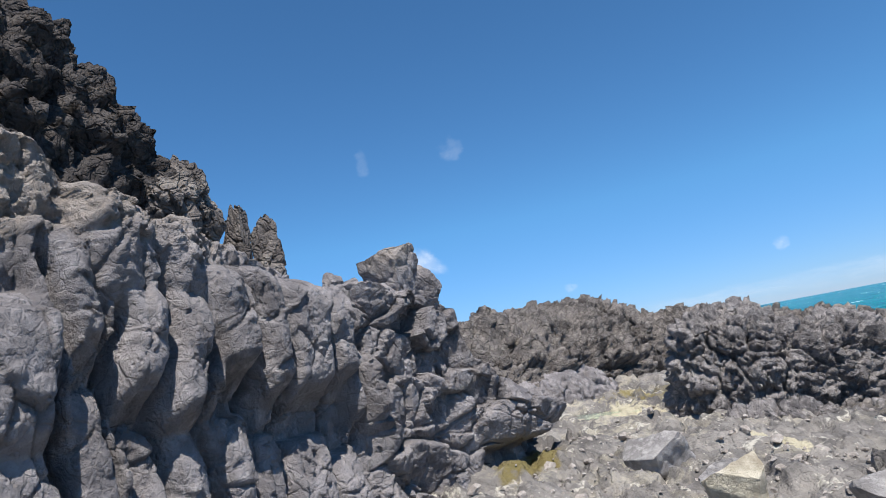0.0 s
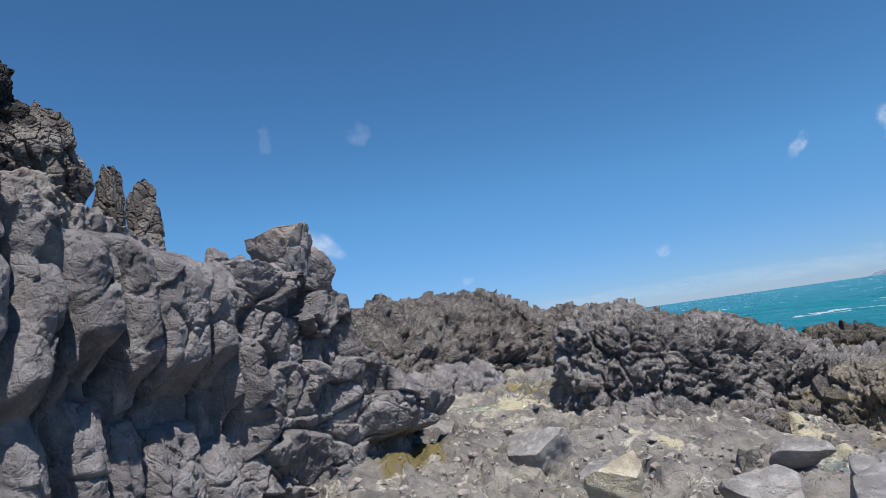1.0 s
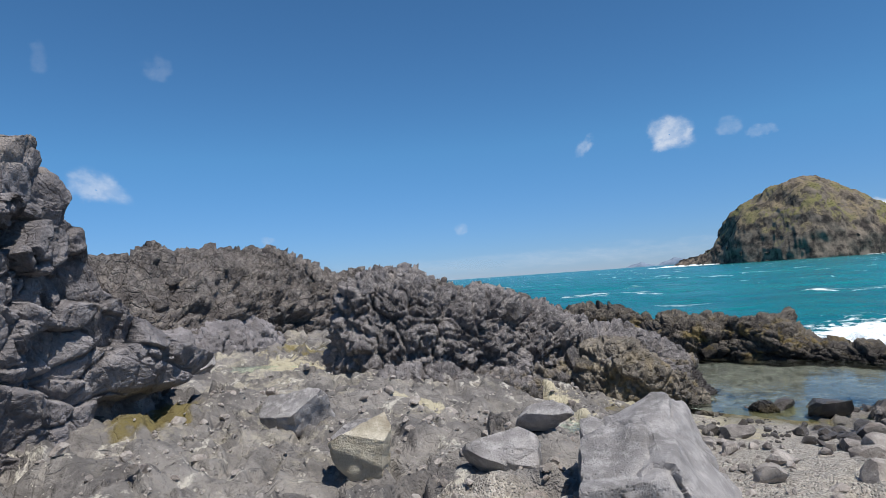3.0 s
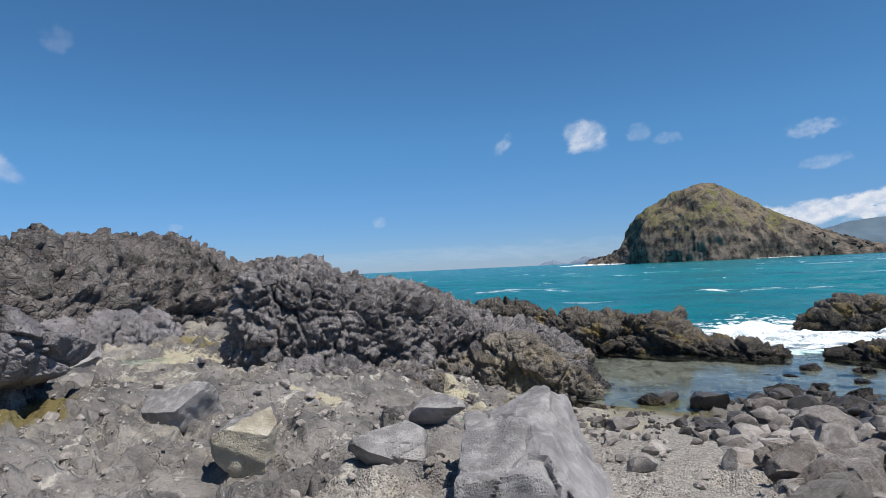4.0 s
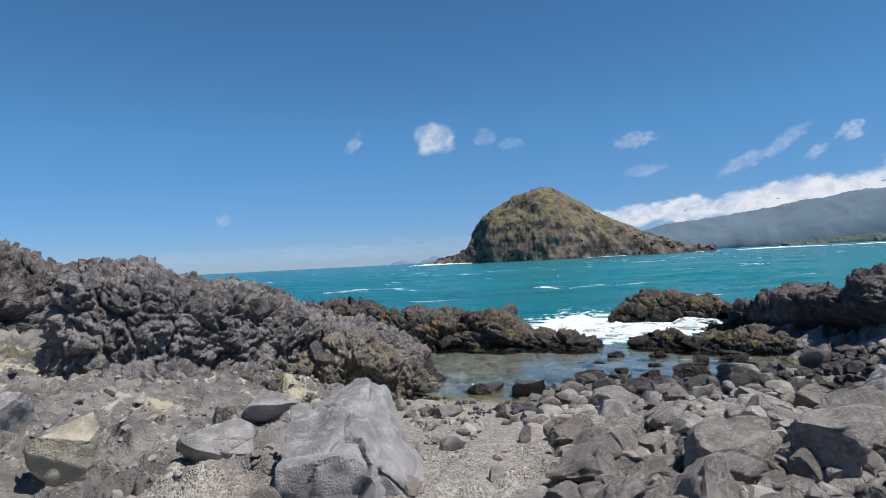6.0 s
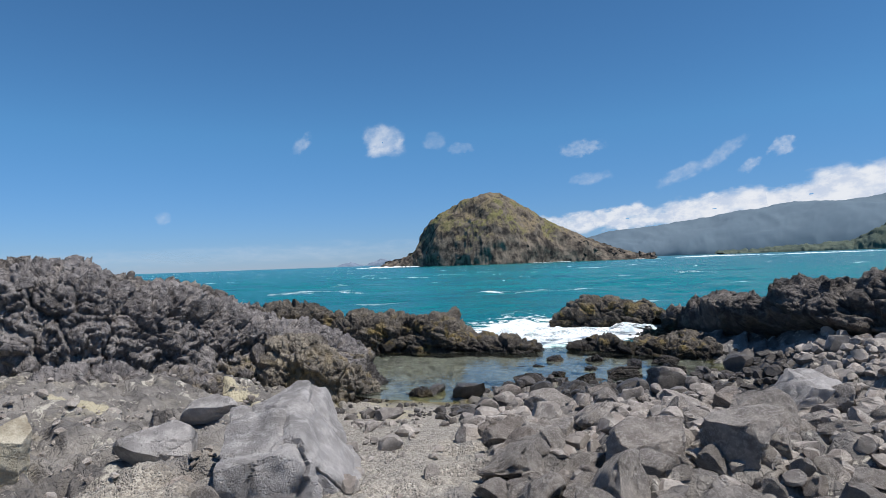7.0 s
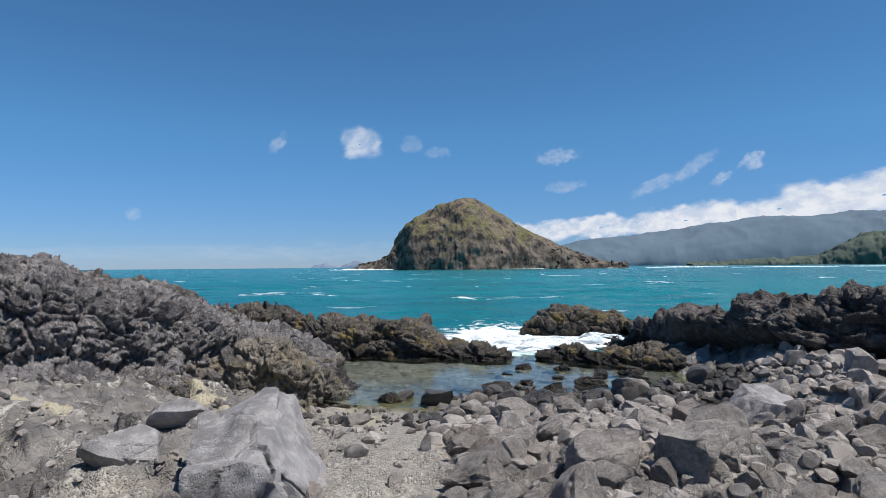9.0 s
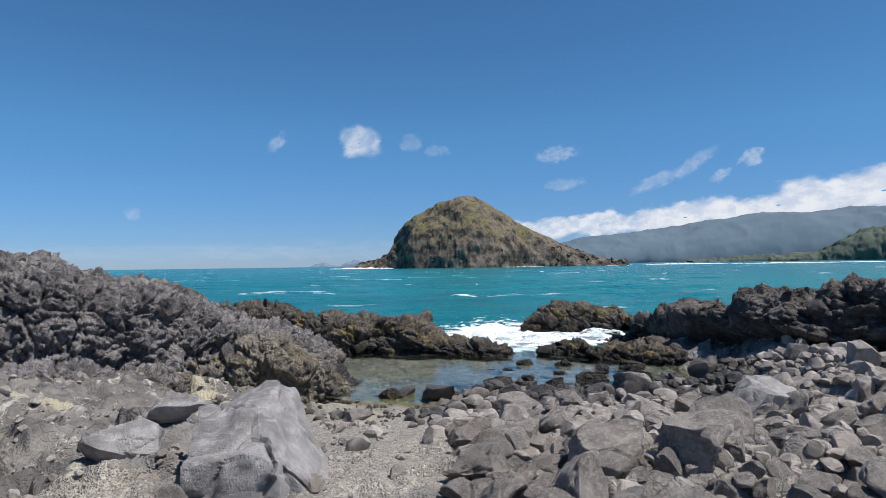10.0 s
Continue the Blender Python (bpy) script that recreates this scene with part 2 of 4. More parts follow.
def island_material():
    n = Nodes("island_slope")
    n1, n2, n3 = n.noise(0.03, 5.0, 0.6), n.noise(0.12, 6.0, 0.7), n.noise(0.6, 4.0, 0.7)
    grass = n.mix(n.ramp(n1, 0.42, 0.62), (0.225, 0.180, 0.120), (0.170, 0.160, 0.072))
    grass = n.mix(n.ramp(n3, 0.5, 0.62, 0.0, 0.7), grass, (0.04, 0.045, 0.018))
    rock = n.mix(n.ramp(n2, 0.35, 0.65), (0.035, 0.031, 0.029), (0.21, 0.175, 0.14))
    level = n.math("ADD", n.height(), n.math("MULTIPLY", n.math("SUBTRACT", n2, 0.5), 46.0))
    level = n.math("ADD", level, n.math("MULTIPLY", n.math("SUBTRACT", n1, 0.5), 40.0))
    f = n.math("MULTIPLY", n.ramp(level, 14.0, 24.0), n.ramp(n.upward(), 0.38, 0.56))
    rib = n.put("ShaderNodeMapping", Vector=n.co, Scale=(0.11, 0.11, 0.03))
    bare = n.ramp(n.noise(1.0, 6.0, 0.68, rib.outputs[0], 0.4), 0.46, 0.56, 0.0, 0.9)
    f = n.math("MULTIPLY", f, n.math("SUBTRACT", 1.0, bare))
    col = n.mix(f, rock, grass)
    return n.surface(col, 0.95, n.bump(n.math("ADD", n2, n.math("MULTIPLY", n3, 0.4)), 1.4, 0.7), Specular_IOR_Level=0.1)


ISLAND = island_material()


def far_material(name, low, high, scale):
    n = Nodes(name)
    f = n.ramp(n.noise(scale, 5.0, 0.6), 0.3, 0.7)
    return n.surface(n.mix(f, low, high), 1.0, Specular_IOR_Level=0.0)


# Aerial haze is painted into these colours: bluish range and islets, greyed headland.
MOUNTAIN = far_material("haze_tinted_range", (0.130, 0.178, 0.220), (0.145, 0.195, 0.236), 0.004)
HEADLAND = far_material("wooded_head", (0.075, 0.10, 0.09), (0.125, 0.148, 0.115), 0.02)
ISLET = far_material("haze_tinted_islet", (0.16, 0.21, 0.28), (0.22, 0.27, 0.34), 0.01)


def foam_material():
    """Broken white froth with gaps."""
    n = Nodes("foam_white")
    col = n.mix(n.ramp(n.noise(4.0, 6.0, 0.7), 0.35, 0.65), (0.55, 0.66, 0.68), (0.92, 0.94, 0.95))
    d = n.put("ShaderNodeBsdfDiffuse", Color=col)
    tr = n.t.nodes.new("ShaderNodeBsdfTransparent")
    mx = n.put("ShaderNodeMixShader")
    n.t.links.new(n.ramp(n.noise(1.6, 8.0, 0.75, dist=0.6), 0.44, 0.54), mx.inputs[0])
    n.t.links.new(tr.outputs[0], mx.inputs[1])
    n.t.links.new(d.outputs[0], mx.inputs[2])
    n.t.links.new(mx.outputs[0], n.out.inputs[0])
    return n.mat


FOAM = foam_material()
FOAM_FAR = far_material("far_surf", (0.70, 0.77, 0.79), (0.92, 0.94, 0.95), 0.4)


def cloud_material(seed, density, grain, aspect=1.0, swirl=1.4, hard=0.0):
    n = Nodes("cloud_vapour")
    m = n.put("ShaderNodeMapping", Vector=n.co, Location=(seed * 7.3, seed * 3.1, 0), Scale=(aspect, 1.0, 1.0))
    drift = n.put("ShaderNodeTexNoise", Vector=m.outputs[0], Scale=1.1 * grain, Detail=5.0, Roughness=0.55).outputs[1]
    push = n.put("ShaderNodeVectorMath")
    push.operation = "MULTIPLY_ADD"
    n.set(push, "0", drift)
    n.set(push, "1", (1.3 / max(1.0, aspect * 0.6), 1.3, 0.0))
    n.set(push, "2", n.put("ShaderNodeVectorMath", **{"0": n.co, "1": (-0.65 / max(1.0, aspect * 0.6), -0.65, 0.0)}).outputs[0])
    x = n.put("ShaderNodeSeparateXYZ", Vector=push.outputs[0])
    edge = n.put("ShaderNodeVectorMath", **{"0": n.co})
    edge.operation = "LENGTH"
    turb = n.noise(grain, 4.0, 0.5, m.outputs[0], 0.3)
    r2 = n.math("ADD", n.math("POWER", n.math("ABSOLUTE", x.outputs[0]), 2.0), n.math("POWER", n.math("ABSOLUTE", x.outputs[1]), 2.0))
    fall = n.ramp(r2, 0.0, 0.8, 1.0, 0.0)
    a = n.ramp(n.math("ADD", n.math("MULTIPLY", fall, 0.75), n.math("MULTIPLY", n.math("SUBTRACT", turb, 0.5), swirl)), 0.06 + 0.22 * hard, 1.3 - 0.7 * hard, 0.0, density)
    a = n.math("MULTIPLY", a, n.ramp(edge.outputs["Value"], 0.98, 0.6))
    # Shading is painted as bluish mottling; emission stands in for sunlight on the vapour.
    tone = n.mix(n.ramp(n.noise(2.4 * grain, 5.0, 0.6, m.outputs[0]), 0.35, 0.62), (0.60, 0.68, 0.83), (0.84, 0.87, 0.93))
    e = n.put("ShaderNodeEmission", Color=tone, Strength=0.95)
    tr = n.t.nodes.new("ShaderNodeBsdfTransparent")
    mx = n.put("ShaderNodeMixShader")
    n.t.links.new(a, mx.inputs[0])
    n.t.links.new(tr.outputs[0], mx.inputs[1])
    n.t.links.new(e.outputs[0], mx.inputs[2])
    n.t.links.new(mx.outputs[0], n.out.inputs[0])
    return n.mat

# ---- numeric noise ----
def hashed(ix, iy, iz, seed):
    h = (ix.astype(np.int64) * 374761393 + iy.astype(np.int64) * 668265263 + iz.astype(np.int64) * 2147483647 + seed * 974711) & 0xFFFFFFFF
    h = ((h ^ (h >> 13)) * 1274126177) & 0xFFFFFFFF
    h = ((h ^ (h >> 16)) * 2246822519) & 0xFFFFFFFF
    return ((h ^ (h >> 15)) & 0xFFFFFF) / float(0x1000000)


def soft_noise(p, seed=0):
    """Smooth value noise from -1 to 1 at the rows of p."""
    i = np.floor(p)
    f = p - i
    f = f * f * (3 - 2 * f)
    out = 0
    for dx in (0, 1):
        for dy in (0, 1):
            for dz in (0, 1):
                w = np.abs(1 - dx - f[:, 0]) * np.abs(1 - dy - f[:, 1]) * np.abs(1 - dz - f[:, 2])
                out = out + w * hashed(i[:, 0] + dx, i[:, 1] + dy, i[:, 2] + dz, seed)
    return out * 2 - 1


def fractal(p, octaves=4, gain=0.5, seed=0, ridged=False):
    total, amp = np.zeros(len(p)), 1.0
    for k in range(octaves):
        v = soft_noise(p * 2.03**k + 13.7 * k, seed + k)
        total += amp * (1 - 2 * np.abs(v) if ridged else v)
        amp *= gain
    return total


def blocks(p, seed=0, tilt=0.8):
    """Broken blocks: per cell an own step and slanted facet; also how near the joint between cells is (0 at the joint)."""
    i = np.floor(p)
    f1, f2 = np.full(len(p), 9.0), np.full(len(p), 9.0)
    best = np.zeros((len(p), 3))
    cid = np.zeros((len(p), 3))
    for dx in (-1, 0, 1):
        for dy in (-1, 0, 1):
            for dz in (-1, 0, 1):
                c = i + (dx, dy, dz)
                q = np.stack([c[:, k] + 0.1 + 0.8 * hashed(c[:, 0], c[:, 1], c[:, 2], seed + 11 * k) for k in range(3)], 1)
                d = np.sqrt(((p - q) ** 2).sum(1))
                near = d < f1
                f2 = np.where(near, f1, np.minimum(f2, d))
                f1 = np.where(near, d, f1)
                best[near], cid[near] = q[near], c[near]
    r = [hashed(cid[:, 0], cid[:, 1], cid[:, 2], seed + 50 + k) - 0.5 for k in range(4)]
    slant = sum((p[:, k] - best[:, k]) * r[k + 1] for k in range(3)) * 2
    return r[0] + tilt * slant, f2 - f1, f1


def smooth(a, b, x):
    t = np.clip((x - a) / (b - a), 0, 1)
    return t * t * (3 - 2 * t)


# ---- meshes ----
def mesh_of(name, verts, faces, material, sharp=None):
    me = bpy.data.meshes.new(name)
    verts, faces = np.asarray(verts, np.float32), np.asarray(faces, np.int32)
    k = faces.shape[1]
    me.vertices.add(len(verts))
    me.vertices.foreach_set("co", verts.ravel())
    me.loops.add(faces.size)
    me.loops.foreach_set("vertex_index", faces.ravel())
    me.polygons.add(len(faces))
    me.polygons.foreach_set("loop_start", np.arange(0, faces.size, k, dtype=np.int32))
    me.update(calc_edges=True)
    me.polygons.foreach_set("use_smooth", np.ones(len(faces), bool))
    if sharp:
        me.set_sharp_from_angle(angle=radians(sharp))
    me.materials.append(material)
    me.validate()
    return me


def grid_faces(nu, nv, closed=False):
    a = np.arange(nu * nv).reshape(nu, nv)
    b = np.roll(a, -1, 0) if closed else a[1:]
    a0 = a if closed else a[:-1]
    return np.stack([a0[:, :-1], b[:, :-1], b[:, 1:], a0[:, 1:]], -1).reshape(-1, 4)


def grid_normals(p):
    du, dv = np.gradient(p, axis=0), np.gradient(p, axis=1)
    n = np.cross(du, dv)
    return n / (np.linalg.norm(n, axis=-1, keepdims=True) + 1e-9)


def spread(rows, count):
    """Points at even steps along a bent line of rows, all columns eased."""
    rows = np.asarray(rows, float)
    step = np.r_[0, np.cumsum(np.linalg.norm(np.diff(rows[:, :2], axis=0), axis=1) + 0.05)]
    s = np.linspace(0, step[-1], count)
    return np.stack([np.interp(s, step, rows[:, k]) for k in range(rows.shape[1])], 1)


def eased(a, k):
    """Rows of a averaged over k neighbours, ends kept."""
    pad = np.concatenate([np.repeat(a[:1], k, 0), a, np.repeat(a[-1:], k, 0)])
    c = np.cumsum(np.concatenate([np.zeros((1, a.shape[1])), pad]), 0)
    w = 2 * (k // 2) + 1
    m = (c[w:] - c[:-w]) / w
    lead = k - k // 2
    return m[lead : lead + len(a)]


def rock_ridge(rows, nu, nv, material, name, seed, big=(1.0, 0.35), mid=(0.4, 0.14), fine=0.05, crack=0.12, power=0.6, lean=0.0, stretch=(1, 1, 1), sharp=None, rag=0.25, slant=0.9, bulge=None, jag=0.0, dip=0.0):
    """A mass of rock along rows of (x, y, top, half width in front, half width behind, foot): a rounded block swept along them,
    broken into blocks of two sizes (size, depth) and roughened."""
    s = spread(rows, nu)
    k = max(3, nu // 30)
    s = eased(s, k)
    way = eased(np.gradient(s[:, :2], axis=0), nu // 10)
    way /= np.linalg.norm(way, axis=1, keepdims=True) + 1e-9
    side = np.stack([way[:, 1], -way[:, 0]], 1)
    flip = np.sign((side * -s[:, :2]).sum(1))
    side *= np.where(flip == 0, 1, flip)[:, None]
    th = np.linspace(0, np.pi, nv)
    cx, cz = np.sign(np.cos(th)) * np.abs(np.cos(th)) ** power, np.abs(np.sin(th)) ** power
    width = np.where(cx[None] > 0, s[:, 3:4], s[:, 4:5]) * cx[None]
    tops = s[:, 2] + rag * fractal(np.c_[s[:, :2] * 0.66 / big[0], s[:, 2] * 0], 4, 0.6, seed + 5)
    foot = s[:, 5:6] - 0.5
    z = foot + (tops[:, None] - foot) * cz[None]
    width = width + lean * (z - foot) * (cx[None] > -0.2)
    p = np.concatenate([s[:, None, :2] + side[:, None] * width[..., None], z[..., None]], -1)
    nrm = grid_normals(p)
    mid_pt = p[:, nv // 2].mean(0) - (0, 0, 1)
    if ((p - mid_pt) * nrm).sum() < 0:
        nrm = -nrm
    q = p.reshape(-1, 3)
    m = nrm.reshape(-1, 3)
    warp = np.stack([fractal(q * 0.9 + 31 * k, 3, 0.5, seed + k) for k in range(3)], 1)
    if jag:
        # shattered clinker: slanting slabs and ragged edges, grained along beds that dip to one side
        c, n = math.cos(radians(dip)), math.sin(radians(dip))
        bed = (q + 0.12 * warp) @ np.array([[c, 0, n], [0, 1, 0], [-n, 0, c]]) / np.asarray(stretch)
        b1, j1, f1 = blocks(bed / big[0], seed, slant)
        b2, j2, f2 = blocks(bed / mid[0] + 7.7, seed + 3, slant)
        b3, j3, f3 = blocks(bed / (mid[0] * 0.42) + 3.1, seed + 6, slant)
        b4, j4, f4 = blocks((q + 0.03 * warp) / (mid[0] * 0.2) + 5.3, seed + 8, slant)
        d = big[1] * (0.8 * b1 + 0.45 * (0.6 - f1)) + mid[1] * (0.95 * b2 + 0.45 * (0.6 - f2)) + 0.5 * mid[1] * (b3 + 0.45 * (0.6 - f3)) + 0.26 * mid[1] * (b4 + 0.4 * (0.6 - f4))
        d += jag * (fractal(bed / (1.6 * big[0]) + 4.4, 6, 0.56, seed + 12, True) - 0.5)
        d -= crack * np.exp(-((j1 / 0.10) ** 2)) + crack * 0.45 * np.exp(-((j2 / 0.10) ** 2))
        d += fine * fractal(q * 6.0, 4, 0.65, seed + 9)
    else:
        d = big[1] * fractal(q / big[0], 3, 0.5, seed, True) + mid[1] * fractal(q / mid[0], 3, 0.5, seed + 3) + fine * fractal(q * (2.6, 2.6, 0.7) / mid[0], 5, 0.62, seed + 6, True)
    if bulge:
        zz, push = zip(*bulge)
        d += np.interp(q[:, 2] + 0.25 * warp[:, 0], zz, push) * (0.75 + 0.35 * fractal(q * (0.9, 0.9, 0.2), 2, 0.5, seed + 30))
    q = q + m * d[:, None] + 0.3 * fine * warp
    faces = grid_faces(nu, nv)
    if ((np.cross(p[1:, :-1] - p[:-1, :-1], p[:-1, 1:] - p[:-1, :-1])) * nrm[:-1, :-1]).sum() < 0:
        faces = faces[:, ::-1]
    return mesh_of(name, q, faces, material, sharp)


def from_bearing(deg, far, z=0.0):
    a = radians(deg)
    return Vector((-far * math.sin(a), far * math.cos(a), z))


def thing(name, mesh, label, category, group="", kind=""):
    return tagged(new(name, mesh), label, category, group, kind)


def part(name, mesh, parent, label=""):
    ob = tagged(new(name, mesh), label)
    ob.parent = parent
    return ob

# ---- ground: one sheet from the shore to the horizon ----
def ground_height(x, y):
    """Lava shelf on the one hand, a gully of gravel and stones running down to a tide pool in the middle, rock again beyond."""
    p = np.c_[x, y, np.zeros(len(x))]
    wob = 0.8 * fractal(p * 0.23, 3, 0.5, 71)
    base = 1.0 + 0.02 * np.clip(-x - 5, 0, 20) + 0.05 * np.clip(-y, 0, 40) + 0.012 * np.clip(x - 6, 0, 30)
    gully = smooth(-5.2, -2.0, x + 0.25 * wob) * (1 - smooth(4.2, 7.8, x + 0.3 * wob))
    fall = 1.0 * smooth(4.2, 12.6, y + 0.3 * wob) + 0.5 * smooth(12.2, 15.0, y + 0.4 * wob)
    left = 0.30 * smooth(7.5, 12.5, y) * smooth(-7.5, -4.8, x)
    z = base - fall * gully - left * (1 - gully)
    shore = 19.0 + np.where(x < -9, 0.9 * (-x - 9), 0) + wob
    z = z - (z + 2.6) * smooth(0, 12, y - shore)
    rock = 1 - np.exp(-(((x + 0.9) / 1.3) ** 2)) * smooth(3.5, 5.5, y) * (1 - smooth(11, 13, y))
    w2 = np.c_[fractal(p * 1.1, 3, 0.5, 81), fractal(p * 1.1 + 9, 3, 0.5, 82), 0 * x]
    b, j, f = blocks(np.c_[x * 0.9, y * 1.2, np.zeros(len(x)) + 0.5] + 0.35 * w2, 21, 1.3)
    b2, j2, f2 = blocks(np.c_[x * 3.3, y * 3.9, np.zeros(len(x)) + 0.3] + 0.8 * w2, 25, 1.0)
    b3, j3, f3 = blocks(np.c_[x * 9, y * 10, np.zeros(len(x)) + 0.3] + 1.2 * w2, 27, 1.0)
    z = z + rock * (0.19 * b * smooth(0, 0.14, j) - 0.03 * np.exp(-((j / 0.05) ** 2)) + 0.10 * b2 * smooth(0, 0.2, j2) + 0.07 * (0.5 - f2) + 0.04 * (0.5 - f3) + 0.08 * fractal(p * 1.3, 6, 0.58, 31)) + 0.02 * fractal(p * 7, 3, 0.5, 35)
    return z


def build_ground():
    fine = np.radians(np.linspace(112, -62, 1000))
    rest = np.radians(np.linspace(-62, -248, 90))[1:-1]
    ang = np.r_[fine, rest]
    rad = np.r_[0.05, 0.6, np.geomspace(1.2, 27, 330), np.geomspace(28, 70, 26), np.geomspace(90, 4900, 12)]
    a, r = np.meshgrid(ang, rad, indexing="ij")
    x, y = -r * np.sin(a), r * np.cos(a)
    xf, yf = x.ravel(), y.ravel()
    z = ground_height(xf, yf)
    far = smooth(60, 200, r.ravel())
    z = z * (1 - far) - 3.0 * far
    me = mesh_of("ground", np.c_[xf, yf, z], grid_faces(len(ang), len(rad), True)[:, ::-1], GROUND)
    p = np.c_[xf, yf, 0 * xf]
    w = 0.5 * fractal(p * 0.7, 3, 0.5, 41)
    gravel = np.exp(-(((xf + 1.0 + 0.10 * (yf - 7)) / 1.15) ** 2)) * smooth(3.0, 5.5, yf) * (1 - smooth(11.6, 12.6, yf))
    gravel = np.maximum(gravel, 0.75 * np.exp(-(((xf + 2.6) / 0.9) ** 2 + ((yf - 4.3) / 0.9) ** 2)))
    pale = smooth(-3.0, -5.0, xf + w) * smooth(3, 5, yf) * 0.75 + np.exp(-(((xf + 4.6) / 1.0) ** 2 + ((yf - 11.2) / 0.9) ** 2)) * 1.3 + np.exp(-(((xf + 9.6) / 2.0) ** 2 + ((yf - 11.2) / 2.6) ** 2)) * 1.3
    algae = np.exp(-(((xf + 7.4 + 0.45 * (yf - 5.6)) / 0.55) ** 2 + ((yf - 5.8) / 1.0) ** 2)) * 1.3
    algae = algae + 0.8 * np.exp(-((np.hypot(xf + 10.2, yf - 12.5) / 2.2) ** 2)) + 0.9 * np.exp(-((z - 0.0) / 0.12) ** 2) * smooth(9, 12, yf)
    algae = algae + 0.75 * np.exp(-(((xf + 2.9) / 0.8) ** 2 + ((yf - 11.0) / 1.0) ** 2))
    sand = 0
    for cx, cy, rx, ry in ((-4.9, 7.9, 0.5, 0.28), (-4.4, 10.6, 0.9, 0.45), (-3.0, 9.0, 0.4, 0.3), (-1.5, 11.6, 1.3, 0.6), (-1.3, 9.7, 0.7, 1.3), (-2.6, 11.8, 0.9, 0.4), (-5.9, 10.2, 0.5, 0.3), (-9.2, 10.0, 1.2, 0.8), (-10.6, 12.6, 1.5, 0.6)):
        sand = sand + 0.95 * np.exp(-(((xf - cx) / rx) ** 2 + ((yf - cy) / ry) ** 2))
    for key, v in (("sand", sand), ("gravel", gravel), ("pale", np.clip(pale, 0, 1.4)), ("algae", algae)):
        me.attributes.new(key, "FLOAT", "POINT").data.foreach_set("value", v.astype(np.float32))
    return thing("ground", me, "grey lava shelf with pale salt crust and gravel", "ground", kind="structure")


def ground_at(x, y):
    return float(ground_height(np.array([x]), np.array([y]))[0])


build_ground()


def build_sea():
    ang = np.radians(np.linspace(95, -75, 620))
    rad = np.r_[np.geomspace(12, 4900, 420)]
    a, r = np.meshgrid(ang, rad, indexing="ij")
    x, y, rr = (-r * np.sin(a)).ravel(), (r * np.cos(a)).ravel(), r.ravel()
    p = np.c_[x * 0.7 - y * 0.2, y, 0 * x]
    near = 1 - smooth(60, 400, rr)
    z = near * (0.16 * fractal(p * 0.16, 2, 0.5, 61, True) + 0.07 * fractal(p * 0.7, 3, 0.5, 62)) * smooth(18, 30, rr)
    foam = 0.82 * np.exp(-((x - 3.2) / 2.6) ** 2 - ((y - 21.8) / 1.9) ** 2) + 0.8 * np.exp(-((x - 1.9) / 0.8) ** 2 - ((y - 19.3) / 1.6) ** 2)
    foam += 0.7 * np.exp(-((x + 0.5) / 3.2) ** 2 - ((y - 21.8) / 1.0) ** 2) + 0.45 * np.exp(-((x + 6) / 2.0) ** 2 - ((y - 23.2) / 0.8) ** 2)
    foam += 0.5 * np.exp(-((x - 7.6) / 2.4) ** 2 - ((y - 23.6) / 1.0) ** 2)
    foam += 0.9 * np.exp(-((x - 4.7) / 1.9) ** 2 - ((y - 21.8) / 1.3) ** 2)
    foam += 0.75 * np.exp(-((x - 2.4) / 3.0) ** 2 - ((y - 24.5) / 4.0) ** 2)
    f = grid_faces(len(ang), len(rad))[:, ::-1]
    cx, cy = x[f].mean(1), y[f].mean(1)
    f = f[~((cx > -9) & (cx < 10) & (cy < 18.7 + 0.3 * np.sin(cx * 2.1)))]
    me = mesh_of("sea", np.c_[x, y, z], f, SEA)
    me.attributes.new("foam", "FLOAT", "POINT").data.foreach_set("value", foam.astype(np.float32))
    return thing("sea", me, "choppy turquoise sea with white caps", "sea", kind="structure")


build_sea()


def build_pool():
    nu, nv = 60, 16
    a = np.linspace(0, 2 * np.pi, nu, endpoint=False)
    r = np.linspace(0.02, 1, nv)
    aa, rr = np.meshgrid(a, r, indexing="ij")
    x, y = 1.2 + 5.4 * rr * np.cos(aa), 15.3 + 3.9 * rr * np.sin(aa)
    z = 0.05 + 0.004 * fractal(np.c_[x.ravel(), y.ravel(), 0 * x.ravel()] * 2, 2, 0.5, 3)
    me = mesh_of("tide_pool", np.c_[x.ravel(), y.ravel(), z], grid_faces(nu, nv, True)[:, ::-1], POOL)
    ob = thing("tide_pool", me, "clear shallow tide pool among the rocks", "tide pool", kind="structure")
    ob.visible_shadow = False
    return ob


build_pool()

# ---- masses of rock ----
CLIFF_LINE = np.array([(-4.0, -9.0), (-4.6, -3.0), (-5.2, -0.6), (-5.75, 0.5), (-6.3, 1.4), (-6.9, 2.3), (-7.3, 3.2), (-7.5, 4.0), (-7.6, 4.6), (-7.66, 5.3), (-7.66, 6.0), (-7.95, 6.7), (-8.9, 7.5)])
CLIFF_TOP = [(0, 6.4), (6, 5.9), (8.5, 5.1), (9.2, 4.85), (10.0, 4.45), (10.8, 4.35), (11.3, 4.2), (11.9, 4.05), (12.4, 3.85), (13.0, 3.9), (13.4, 3.8), (14.3, 3.7), (14.7, 3.4), (15.0, 2.75), (15.4, 2.3), (15.9, 2.05), (16.4, 1.85), (17.2, 1.3)]
